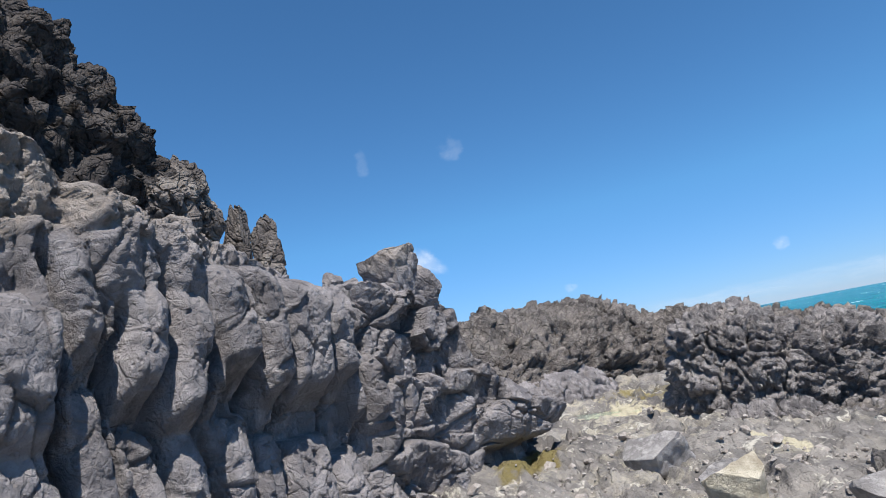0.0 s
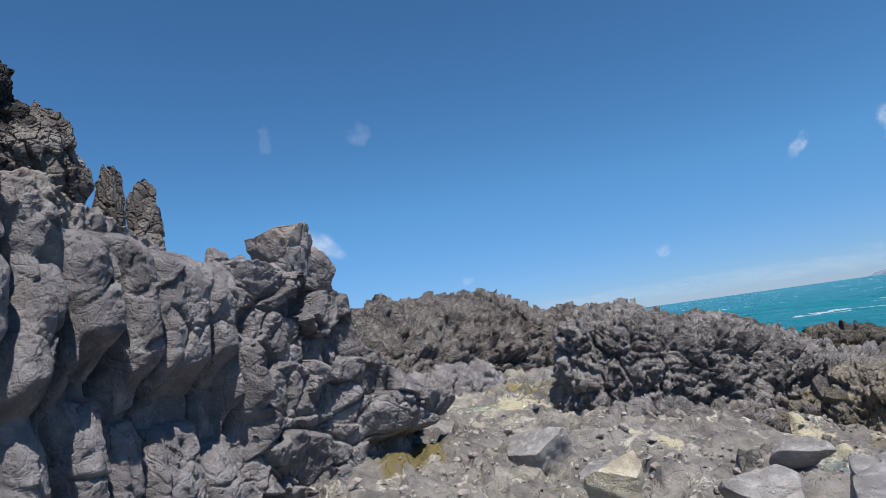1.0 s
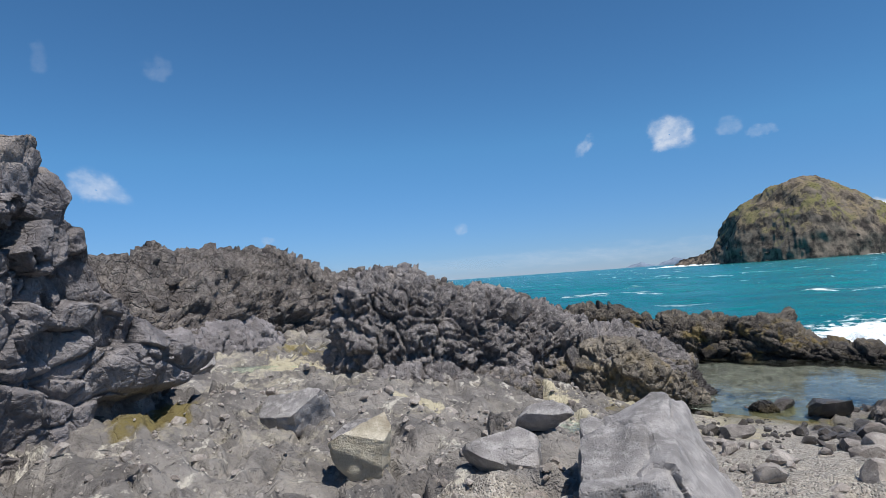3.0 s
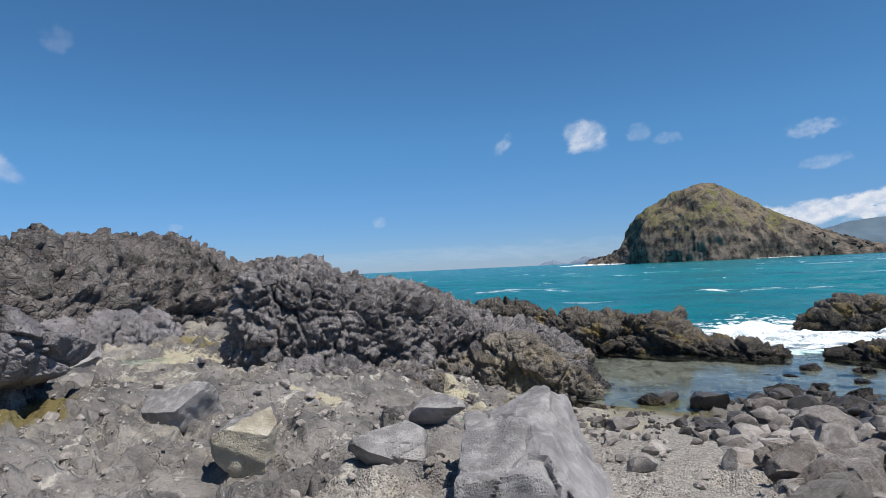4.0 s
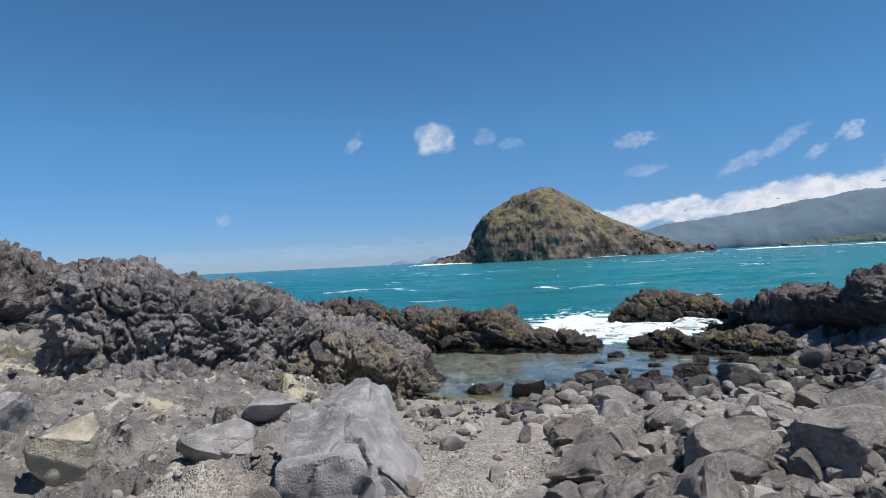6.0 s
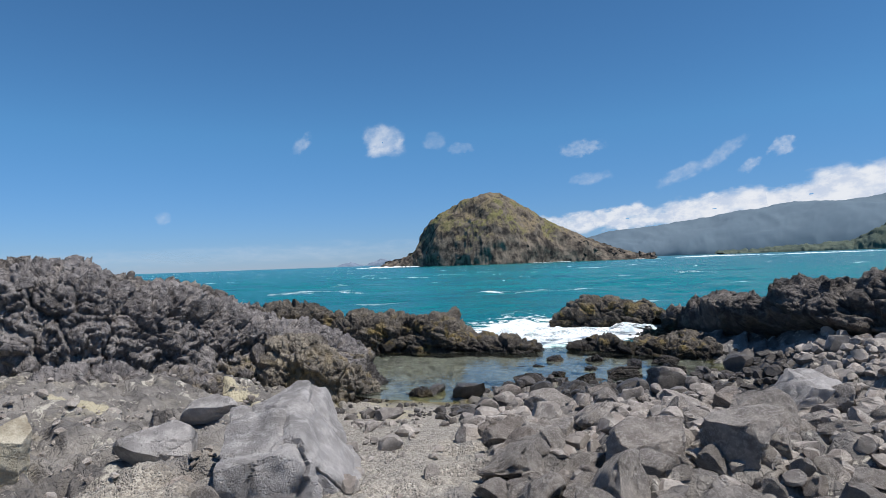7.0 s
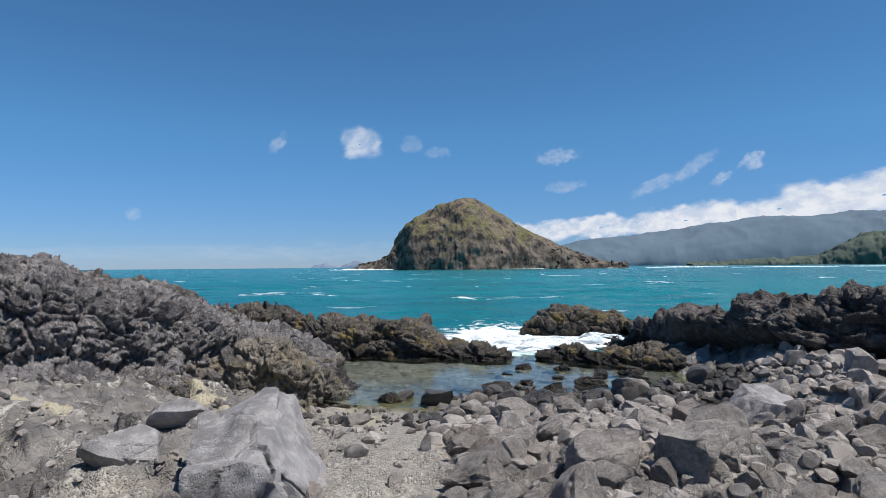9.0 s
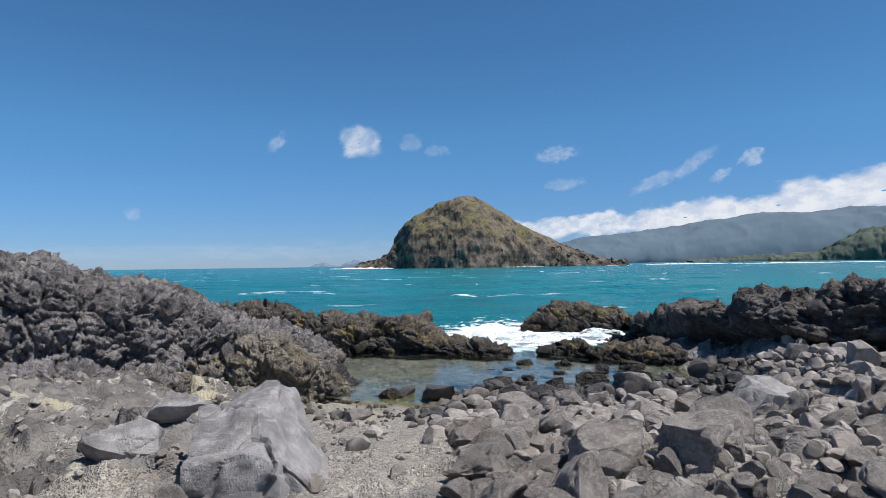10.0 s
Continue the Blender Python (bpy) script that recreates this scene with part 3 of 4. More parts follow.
# columns: place along the line, half width, lower and upper end, how far each stands out
HANGING = [(8.92, 0.34, 2.75, 3.7, 0.34), (8.25, 0.38, 2.5, 3.6, 0.30), (9.32, 0.20, 3.35, 4.15, 0.26), (9.80, 0.22, 2.95, 3.78, 0.34), (10.22, 0.21, 2.62, 3.68, 0.40), (10.76, 0.26, 3.08, 3.95, 0.44), (10.54, 0.15, 2.75, 3.25, 0.24),
           (11.33, 0.19, 2.80, 3.98, 0.38), (11.92, 0.36, 2.78, 3.86, 0.42), (12.50, 0.26, 2.85, 3.85, 0.36), (12.82, 0.22, 2.25, 2.95, 0.30), (9.80, 0.30, 3.75, 4.5, 0.24), (10.35, 0.26, 3.80, 4.4, 0.22)]
FOOTING = [(8.85, 0.34, 1.75, 2.75, 0.30), (9.38, 0.27, 1.9, 2.85, 0.28), (10.02, 0.34, 0.3, 2.42, 0.30), (10.86, 0.22, 0.3, 2.45, 0.22), (11.25, 0.18, 0.3, 2.2, 0.16), (11.85, 0.36, 0.3, 2.05, 0.34), (12.45, 0.28, 0.3, 1.8, 0.34), (9.3, 0.5, 0.3, 1.7, 0.20), (8.3, 0.5, 0.3, 2.3, 0.25)]


def build_cliff():
    """A face of upright columns that hang over a shaded hollow, on pale footings; beyond it a jointed buttress with an undercut toe."""
    along = np.r_[0, np.cumsum(np.linalg.norm(np.diff(CLIFF_LINE, axis=0), axis=1))]
    ss = np.r_[np.linspace(0, 7.3, 60)[:-1], np.linspace(7.3, along[-1], 640)]
    line = np.stack([np.interp(ss, along, CLIFF_LINE[:, k]) for k in (0, 1)], 1)
    way = eased(np.gradient(line, axis=0), 41)
    way /= np.linalg.norm(way, axis=1, keepdims=True)
    out = np.stack([way[:, 1], -way[:, 0]], 1)
    top = np.interp(ss, *zip(*CLIFF_TOP)) + 0.10 * fractal(np.c_[ss * 2.2, 0 * ss, 0 * ss], 4, 0.6, 5)
    v = np.linspace(0, 1, 230)
    back = np.linspace(0, 1, 34)[1:]
    nv = len(v) + len(back)
    z = np.concatenate([0.3 + (top[:, None] - 0.3) * v[None], top[:, None] + 0.0 * back[None]], 1)
    set_back = np.concatenate([np.zeros((len(ss), len(v))), np.repeat(2.2 * back[None] ** 1.5, len(ss), 0)], 1)
    s2 = np.repeat(ss[:, None], nv, 1).ravel()
    z2, sb = z.ravel(), set_back.ravel()
    p = np.stack([np.repeat(line[:, 0], nv), np.repeat(line[:, 1], nv), z2], 1)
    o = np.repeat(out, nv, 0)
    p[:, :2] -= o * sb[:, None]
    warp = np.stack([fractal(p * 1.1 + 31 * k, 3, 0.5, 101 + k) for k in range(3)], 1)
    sw, zw = s2 + 0.07 * warp[:, 0] + 0.03 * np.sin(z2 * 5), z2 + 0.10 * warp[:, 1]
    d = -0.14 - 0.06 * smooth(10.2, 10.6, sw) * (1 - smooth(12.6, 13.0, sw)) * smooth(1.7, 2.2, zw) * (1 - smooth(3.0, 3.5, zw))
    for k, (s0, w, z0, z1, far) in enumerate(HANGING + FOOTING):
        hang = k < len(HANGING)
        t = np.abs(sw + 0.10 * math.sin(9.1 * k) * (zw - 0.5 * (z0 + z1)) - s0) / (1.12 * w)
        cross = np.clip(1 - t**3.2, 0, 1) ** 0.6
        ends = smooth(z0 - (0.35 if hang else 0.1), z0 + (0.12 if hang else 0.3), zw + 0.1 * warp[:, 2]) * np.sqrt(np.clip(1 - np.clip((zw - z1 + (0.3 if hang else 0.8)) / (0.42 if hang else 0.95), 0, 1) ** 2, 0, 1))
        d = np.maximum(d, np.where((t < 1) & (ends > 0), -0.14 + ((0.78 if hang else 0.62) * far + 0.14) * cross * ends, -9))
    # dark clefts between footings
    for s0, z1, deep in ((10.46, 3.5, 0.5), (11.06, 3.9, 0.32), (11.54, 3.6, 0.34), (9.60, 3.8, 0.36), (12.24, 3.4, 0.24), (10.02, 3.9, 0.26), (9.18, 4.2, 0.34), (12.72, 3.3, 0.26), (8.58, 4.2, 0.3)):
        d -= deep * np.exp(-(((sw - s0 - 0.06 * np.sin(3 * z2 + s0)) / 0.05) ** 2)) * (1 - smooth(z1 - 0.3, z1, zw))
    butt = smooth(12.7, 13.1, sw)
    b0, j0, f0 = blocks((p + 0.15 * warp) / (0.62, 0.62, 0.5), 61, 1.3)
    b1, j1, f1 = blocks((p + 0.10 * warp) / (0.30, 0.30, 0.62), 62, 1.3)
    b2, j2, f2 = blocks((p + 0.05 * warp) / 0.15 + 2.2, 65, 1.2)
    b3, j3, f3 = blocks(p / 0.06 + 1.2, 68, 1.0)
    d += butt * (0.20 + 0.19 * b0 - 0.07 * np.exp(-((j0 / 0.04) ** 2)))
    d += (0.045 + 0.045 * butt) * b1 - 0.04 * np.exp(-((j1 / 0.04) ** 2)) + (0.020 + 0.05 * smooth(3.8, 4.4, zw)) * b2 - 0.008 * np.exp(-((j2 / 0.08) ** 2)) + (0.007 + 0.02 * smooth(3.8, 4.4, zw)) * b3 + 0.02 * fractal(p * 2.5, 5, 0.55, 71)
    # the toe bulges out over a dark undercut
    d += smooth(14.6, 15.2, s2) * (0.18 * np.exp(-(((z2 - 1.85) / 0.3) ** 2)) - 0.6 * (1 - smooth(1.2, 1.5, zw)))
    # rubble on the crown
    rough_top = 0.22 * fractal(p * 2.3, 5, 0.6, 77) * smooth(0, 0.3, sb) - 0.25 * sb
    flat = 1 - smooth(0.0, 0.8, sb)
    p[:, :2] += o * (d * flat)[:, None]
    p[:, 2] += rough_top
    return mesh_of("cliff", p, grid_faces(len(ss), nv), GREY)


cliff = build_cliff()
cliff_ob = thing("cliff", cliff, "grey basalt sea cliff of rounded upright columns", "cliff")
clinker = rock_ridge(
    [(-5.2, -9, 9.5, 1.0, 2.6, 5.3), (-5.9, -3, 8.6, 1.0, 2.4, 4.8), (-6.7, -0.6, 7.1, 0.9, 2.2, 4.7), (-7.1, 0.1, 6.6, 0.8, 2, 4.5), (-7.45, 0.55, 6.15, 0.8, 1.8, 4.4),
     (-7.62, 0.8, 5.8, 0.75, 1.6, 4.2), (-7.72, 1.0, 5.4, 0.7, 1.4, 4.0), (-7.8, 1.2, 5.0, 0.6, 1, 3.9), (-7.9, 1.45, 4.5, 0.5, 0.8, 3.8), (-8.0, 1.7, 4.0, 0.3, 0.6, 3.6)],
    300, 130, DARK, "clinker", 131, big=(0.4, 0.26), mid=(0.16, 0.13), fine=0.04, crack=0.1, power=0.6, rag=0.06, jag=0.05, slant=0.45)
part("lava_cap", clinker, cliff_ob, "black crumbly clinker lava")
far_ridge = rock_ridge(
    [(-19, 4, 4.6, 3, 3, 1), (-15.5, 8.6, 3.5, 3, 3, 1), (-15.1, 9.8, 3.4, 3.2, 3, 1), (-17.1, 13.8, 3.85, 4.0, 3, 1), (-18.2, 17, 4.0, 4.6, 3, 1.2), (-17.8, 19, 4.05, 4.6, 3, 1.2), (-16.9, 19.8, 3.5, 4.4, 3, 1.2),
     (-15.6, 20.8, 2.9, 4.0, 3, 1.2), (-14, 22, 2.8, 3.6, 3, 1), (-11, 23.5, 1.9, 3, 3, 0), (-8, 24.5, 0.6, 2, 2, -1)],
    380, 170, FARROCK, "far_ridge", 151, big=(0.9, 0.5), mid=(0.38, 0.24), fine=0.07, crack=0.14, power=0.95, stretch=(1.3, 1.3, 0.55), rag=0.2, jag=0.10, dip=-12, slant=0.6)
ridge_ob = thing("lava_ridge", far_ridge, "dark jagged lava ridge along the skyline", "lava rock")
crag = rock_ridge(
    [(-8.0, 10.5, 1.2, 0.7, 0.8, 0.9), (-7.85, 10.5, 2.5, 1.1, 1.2, 0.9), (-7.6, 10.6, 2.88, 1.3, 1.4, 0.9), (-7.2, 10.8, 2.82, 1.35, 1.4, 0.9), (-6.6, 11.2, 2.72, 1.35, 1.4, 0.9),
     (-6.3, 11.4, 2.3, 1.3, 1.4, 0.9), (-5.7, 12.2, 2.1, 1.2, 1.4, 0.8), (-5.1, 13.0, 1.78, 1.2, 1.4, 0.7), (-4.4, 13.5, 1.45, 1.2, 1.4, 0.5), (-3.4, 13.5, 1.25, 1.3, 1.3, 0.2),
     (-2.9, 13.6, 1.0, 1.0, 1.2, 0.1), (-2.3, 13.6, 0.5, 0.6, 0.9, 0), (-1.9, 13.5, 0.0, 0.4, 0.5, -0.1)],
    520, 210, CRAG, "crag", 171, big=(0.66, 0.30), mid=(0.25, 0.15), fine=0.035, crack=0.10, power=0.6, stretch=(1.1, 1, 0.95), rag=0.10, jag=0.06, dip=34, slant=0.55)
crag_ob = thing("lava_crag", crag, "rough pitted grey lava crag sloping to the sea", "lava rock")
STUDDED = []


def ledge(rows, nu, nv, stone, seed, label):
    me = rock_ridge(rows, nu, nv, stone, "lava_ledge", seed, big=(0.55, 0.18), mid=(0.22, 0.09), fine=0.025, crack=0.06, power=0.7, stretch=(1.2, 1, 0.9), rag=0.06, jag=0.05, dip=25, slant=0.5)
    STUDDED.append((thing("lava_ledge", me, label, "lava rock", "low lava ledges"), 14, (0.08, 0.2), stone, 0.1))


ledge([(-6.9, 9.3, 0.8, 0.3, 0.5, 0.7), (-6.3, 9.2, 1.08, 0.45, 0.6, 0.7), (-5.5, 9.6, 1.1, 0.45, 0.7, 0.7), (-4.8, 10.4, 0.95, 0.4, 0.6, 0.6), (-4.2, 11.2, 0.6, 0.3, 0.4, 0.5)], 220, 90, CRAG, 181, "low rough lava ledge before the crag")
ledge([(-4.7, 12.5, 0.6, 0.4, 0.6, 0.3), (-3.9, 12.6, 1.10, 0.6, 0.8, 0.2), (-3.1, 12.6, 1.16, 0.6, 0.8, 0.1), (-2.5, 12.8, 0.70, 0.5, 0.7, 0), (-2.0, 13.0, 0.2, 0.3, 0.5, 0)], 260, 110, WEEDROCK, 185, "weed-stained lava ledge running to the pool")
ledge([(-11.2, 8.2, 1.1, 0.6, 0.8, 1), (-12.2, 9.6, 1.75, 1.0, 1.0, 1), (-12.9, 11.4, 2.0, 1.2, 1.0, 1), (-13.6, 13.2, 1.8, 1.1, 1.0, 1), (-14.2, 15, 1.2, 0.8, 0.8, 1)], 240, 100, GREY, 189, "pale grey jointed ledge at the ridge's foot")
ledge([(-1.0, 5.9, 0.6, 0.2, 0.3, 0.6), (-1.9, 6.7, 0.98, 0.3, 0.35, 0.6), (-2.3, 7.6, 0.9, 0.35, 0.35, 0.6), (-2.6, 8.4, 0.6, 0.25, 0.3, 0.5)], 140, 60, CRAG, 193, "low broken lava rib beside the gravel")

def sea_rock(rows, nu, nv, seed, label):
    me = rock_ridge(rows, nu, nv, SEAROCK, "sea_rock", seed, big=(0.75, 0.26), mid=(0.28, 0.12), fine=0.035, crack=0.10, power=0.62, stretch=(1.6, 1.3, 0.6), rag=0.08, jag=0.04, dip=10, slant=0.6)
    STUDDED.append((thing("sea_rock", me, label, "sea rock", "lava rocks along the water"), 18, (0.12, 0.35), SEAROCK, 0.1))


sea_rock([(-8, 20.6, 0.2, 0.8, 1, -0.5), (-6.85, 20.9, 1.35, 1.1, 1.4, -0.5), (-5.55, 21.3, 1.5, 1.1, 1.4, -0.5), (-4.5, 21.5, 0.85, 0.9, 1.2, -0.5), (-3.6, 21.4, 0.0, 0.6, 0.8, -0.5)], 220, 110, 201, "black wave-washed lava outcrop in the surf")
sea_rock([(-5.2, 19.2, 0.2, 1, 1, -0.4), (-3.7, 19.6, 1.0, 1.5, 1.2, -0.4), (-2.5, 19.8, 1.12, 1.7, 1.2, -0.4), (-1.6, 19.8, 0.9, 1.6, 1.2, -0.4), (-0.5, 19.1, 1.02, 1.5, 1.1, -0.4), (0.1, 19, 0.5, 1.2, 1, -0.4), (0.7, 18.6, 0.4, 1.0, 0.9, -0.4), (1.5, 18.1, 0.45, 0.8, 0.8, -0.4), (2.0, 17.9, -0.1, 0.4, 0.5, -0.4)], 340, 130, 211, "brown weed-stained lava bar between pool and sea")
sea_rock([(3.1, 24.8, 0.1, 0.6, 1, -0.5), (3.6, 24.7, 0.65, 0.8, 1, -0.5), (4.5, 24.6, 1.1, 1.1, 1.2, -0.5), (6, 24.2, 0.95, 1.2, 1.2, -0.5), (7.0, 23, 0.5, 0.9, 1, -0.5)], 200, 110, 221, "wet dark lava outcrop behind the white water")
sea_rock([(2.6, 18.6, -0.1, 0.6, 0.6, -0.4), (3.3, 18.0, 0.22, 0.8, 0.8, -0.4), (4.5, 17.5, 0.35, 0.9, 0.9, -0.4), (5.8, 16.6, 0.4, 1.0, 1, -0.4), (6.6, 15.6, 0.3, 0.8, 1, -0.4)], 240, 110, 231, "low wet black lava edge of the tide pool")
bank = rock_ridge(
    [(4.7, 21.0, 0.1, 0.8, 1.2, -0.3), (5.2, 20.2, 0.5, 0.7, 1.3, -0.3), (5.7, 19.4, 0.85, 0.7, 1.3, -0.2), (6.1, 18.5, 1.05, 0.8, 1.4, -0.1), (6.5, 17.5, 1.22, 0.9, 1.5, 0.1), (7.0, 16.6, 1.45, 1.0, 1.6, 0.2), (7.7, 15.7, 1.65, 1.3, 1.7, 0.3), (8.4, 14.9, 1.82, 1.6, 1.8, 0.3),
     (9.0, 14.2, 1.95, 1.8, 2, 0.5), (9.9, 12.6, 2.15, 1.6, 2, 0.7), (10.4, 11.0, 2.25, 1.5, 2.2, 0.9), (11.0, 8, 2.5, 1.4, 2.4, 0.9), (11.6, 3, 3.0, 1.6, 2.6, 0.9), (12.5, -4, 3.4, 1.6, 2.6, 0.9)],
    560, 190, BANK, "bank", 241, big=(0.8, 0.34), mid=(0.3, 0.15), fine=0.05, crack=0.12, power=0.82, lean=0.0, stretch=(1.5, 1.5, 0.5), rag=0.08, jag=0.07, dip=-8, slant=0.6, bulge=[(0.0, -0.2), (0.35, -0.9), (0.9, -1.1), (1.1, 0.2), (1.45, 0.1), (2.2, 0.0)])
bank_ob = thing("lava_bank", bank, "black undercut lava bank above the stone beach", "lava rock")


# ---- single rocks ----
def rock_mesh(name, seed, level, material, planes=12, rough=0.05, sharp=32, cuts=()):
    """A broken stone of about unit radius: a ball cut by slanting planes, then roughened."""
    rng = np.random.RandomState(seed)
    bm = bmesh.new()
    bmesh.ops.create_icosphere(bm, subdivisions=level, radius=1.0)
    p = np.array([v.co[:] for v in bm.verts])
    f = np.array([[v.index for v in q.verts] for q in bm.faces])
    bm.free()
    for n, h in [*cuts, *((rng.normal(size=3), rng.uniform(0.44, 0.78)) for _ in range(planes))]:
        n = np.asarray(n) / np.linalg.norm(n)
        s = np.clip(p @ n - h, 0, None)
        p = p - s[:, None] * n
    b, j, f1 = blocks(p * 1.6 + seed, seed, 0.8)
    r = p / (np.linalg.norm(p, axis=1, keepdims=True) + 1e-6)
    p = p + r * (rough * 1.2 * b + rough * fractal(p * 3 + seed, 4, 0.5, seed) - rough * 0.8 * np.exp(-((j / 0.08) ** 2)))[:, None]
    return mesh_of(name, p, f, material, sharp)


def placed(x, y, z, sx, sy, sz, turn, tip=0, roll=0):
    return pose(x, y, z, roll, tip, turn) @ Matrix.Diagonal((sx, sy, sz, 1))


def rock(name, x, y, size, turn, seed, label, material=BOULDER, z=None, level=5, planes=12, rough=0.05, tip=0, roll=0, sink=0.25, category="rock", group="", parent=None, cuts=()):
    me = rock_mesh(name, seed, level, material, planes, rough, cuts=cuts)
    ob = part(name, me, parent, label) if parent else thing(name, me, label, category, group)
    z = ground_at(x, y) + size[2] * (1 - 2 * sink) if z is None else z
    me.transform(Matrix.Diagonal((*size, 1)))
    ob.matrix_world = pose(x, y, z, roll, tip, turn)
    return ob


rock("boulder", -1.46, 4.98, (0.78, 1.30, 0.90), 8, 321, "large flat-topped grey boulder on gravel", level=6, planes=3, rough=0.045, z=0.94,
     cuts=[((-0.12, -0.30, 1), 0.58), ((-1, -0.25, 0.08), 0.56), ((0.12, -1, 0.06), 0.60), ((0.75, -0.15, 0.66), 0.60), ((0.95, 0.4, 0.1), 0.70), ((-0.25, 0.6, 0.75), 0.70), ((0.4, -0.75, 0.6), 0.72), ((-0.6, -0.6, -0.2), 0.70)])
rock("boulder", -2.62, 5.40, (0.40, 0.46, 0.32), 30, 302, "angular pale grey slab resting on gravel", planes=16, rough=0.03)
rock("boulder", -2.75, 6.65, (0.34, 0.24, 0.18), -20, 303, "angular pale grey slab resting on gravel", planes=16, rough=0.03, tip=-15)
rock("boulder", -5.45, 6.1, (0.48, 0.40, 0.44), 20, 304, "split dark grey boulder with white streaks", planes=9, rough=0.04, cuts=[((-0.3, -0.6, 0.9), 0.4), ((0.8, -0.5, -0.4), 0.4)])
rock("boulder", -4.40, 5.85, (0.40, 0.34, 0.30), -35, 305, "grey angular block on the rock shelf", planes=14, rough=0.03)
rock("boulder", -3.72, 5.00, (0.36, 0.34, 0.34), 15, 306, "tan salt-crusted block on the rock shelf", TAN, planes=8, rough=0.03, cuts=[((0.35, -0.5, 1), 0.42), ((0.1, -1, -0.35), 0.55)])
rock("boulder", -0.95, 12.3, (0.26, 0.22, 0.22), 15, 307, "squat dark block at the edge of the tide pool", planes=12, material=SEAROCK)
WET = "small wet black rock standing in the tide pool"
for k, (x, y, wide) in enumerate(((1.25, 13.3, 0.30), (1.9, 13.9, 0.24), (2.35, 13.2, 0.36), (2.7, 14.6, 0.22), (3.2, 13.7, 0.40), (3.7, 14.7, 0.32), (4.3, 13.9, 0.36), (1.6, 15.2, 0.16), (2.1, 16.0, 0.24), (3.0, 15.8, 0.26), (0.75, 12.9, 0.18), (4.6, 15.2, 0.34))):
    rock("pool_rock", x, y, (wide, wide * 0.85, wide * 0.62), 50 * k, 340 + k, WET, z=0.02 + 0.12 * wide, planes=10, rough=0.09, material=SEAROCK, group="rocks in the tide pool")
rock("boulder", 3.45, 6.9, (0.50, 0.42, 0.44), 40, 308, "large grey boulder among loose stones", planes=12, rough=0.04)
rock("boulder", -10.6, 9.0, (0.7, 0.6, 0.5), 10, 309, "brownish boulder at the foot of the slope", planes=14, rough=0.05)
# tower of jointed blocks on the end of the cliff, spires and a dark shoulder
TOWER = "jointed grey rock tower on the cliff's end"
rock("tower", -8.02, 4.32, (0.56, 0.58, 0.60), 25, 318, TOWER, z=4.05, level=6, planes=4, rough=0.05, cuts=[((1, 0.1, -0.1), 0.66), ((-1, 0.1, 0.1), 0.7), ((0.1, 1, 0.45), 0.55), ((0.1, -1, -0.2), 0.72), ((-0.1, -0.25, 1), 0.6)], material=GREY, parent=cliff_ob)
rock("tower", -8.05, 4.80, (0.36, 0.34, 0.46), -15, 324, TOWER, z=3.72, planes=8, rough=0.06, material=GREY, parent=cliff_ob)
rock("tower", -7.88, 4.12, (0.46, 0.40, 0.30), 40, 325, TOWER, z=3.68, planes=8, rough=0.06, material=GREY, parent=cliff_ob)
for x, y, z, wide, tall, turn, seed in ((-7.84, 3.62, 3.92, 0.20, 0.16, 50, 312), (-7.80, 3.30, 3.98, 0.16, 0.20, 10, 326), (-8.0, 4.95, 3.3, 0.24, 0.3, 70, 317)):
    rock("block", x, y, (wide, wide, tall), turn, seed, "", z=z, planes=12, material=GREY, parent=cliff_ob)
SPIRE, SHOULDER = "short knobbly lava spire on the cliff edge", "dark rough lava shoulder"
rock("spire", -7.83, 2.18, (0.20, 0.20, 0.64), 0, 313, SPIRE, z=4.46, level=5, planes=7, rough=0.14, material=FARROCK, parent=cliff_ob)
rock("spire", -7.97, 2.54, (0.22, 0.22, 0.58), 40, 322, SPIRE, z=4.36, level=5, planes=7, rough=0.14, material=FARROCK, parent=cliff_ob)
rock("shoulder", -7.10, 1.44, (0.34, 0.32, 0.60), 15, 315, SHOULDER, z=4.80, level=6, planes=9, rough=0.12, material=FARROCK, parent=cliff_ob)
rock("shoulder", -7.04, 1.20, (0.40, 0.36, 0.56), 60, 323, SHOULDER, z=4.92, level=6, planes=9, rough=0.12, material=FARROCK, parent=cliff_ob)


def stud(owner, count, sizes, seed, material, low, high=99.0):
    """Angular blocks standing proud of a mass of rock, each a part of it."""
    rng = np.random.RandomState(seed)
    me = owner.data
    co = np.empty(len(me.vertices) * 3, np.float32)
    no = np.empty(len(me.vertices) * 3, np.float32)
    me.vertices.foreach_get("co", co)
    me.vertices.foreach_get("normal", no)
    co, no = co.reshape(-1, 3), no.reshape(-1, 3)
    ok = np.where((co[:, 2] > low) & (co[:, 2] < high) & ((no[:, :2] * -co[:, :2]).sum(1) > -0.3 * np.linalg.norm(co[:, :2], axis=1)))[0]
    forms = [rock_mesh("block", seed + k, 3, material, 14, 0.06, 30) for k in range(6)]
    for k in range(count):
        i = ok[rng.randint(len(ok))]
        size = rng.uniform(*sizes) * (0.7 + 0.6 * rng.uniform())
        ob = part("block", forms[k % 6], owner)
        at = co[i] - no[i] * size * 0.35
        ob.matrix_basis = placed(*at, size * rng.uniform(0.7, 1.2), size * rng.uniform(0.7, 1.2), size * rng.uniform(0.6, 1.1), rng.uniform(0, 360), rng.uniform(-40, 40), rng.uniform(-40, 40))


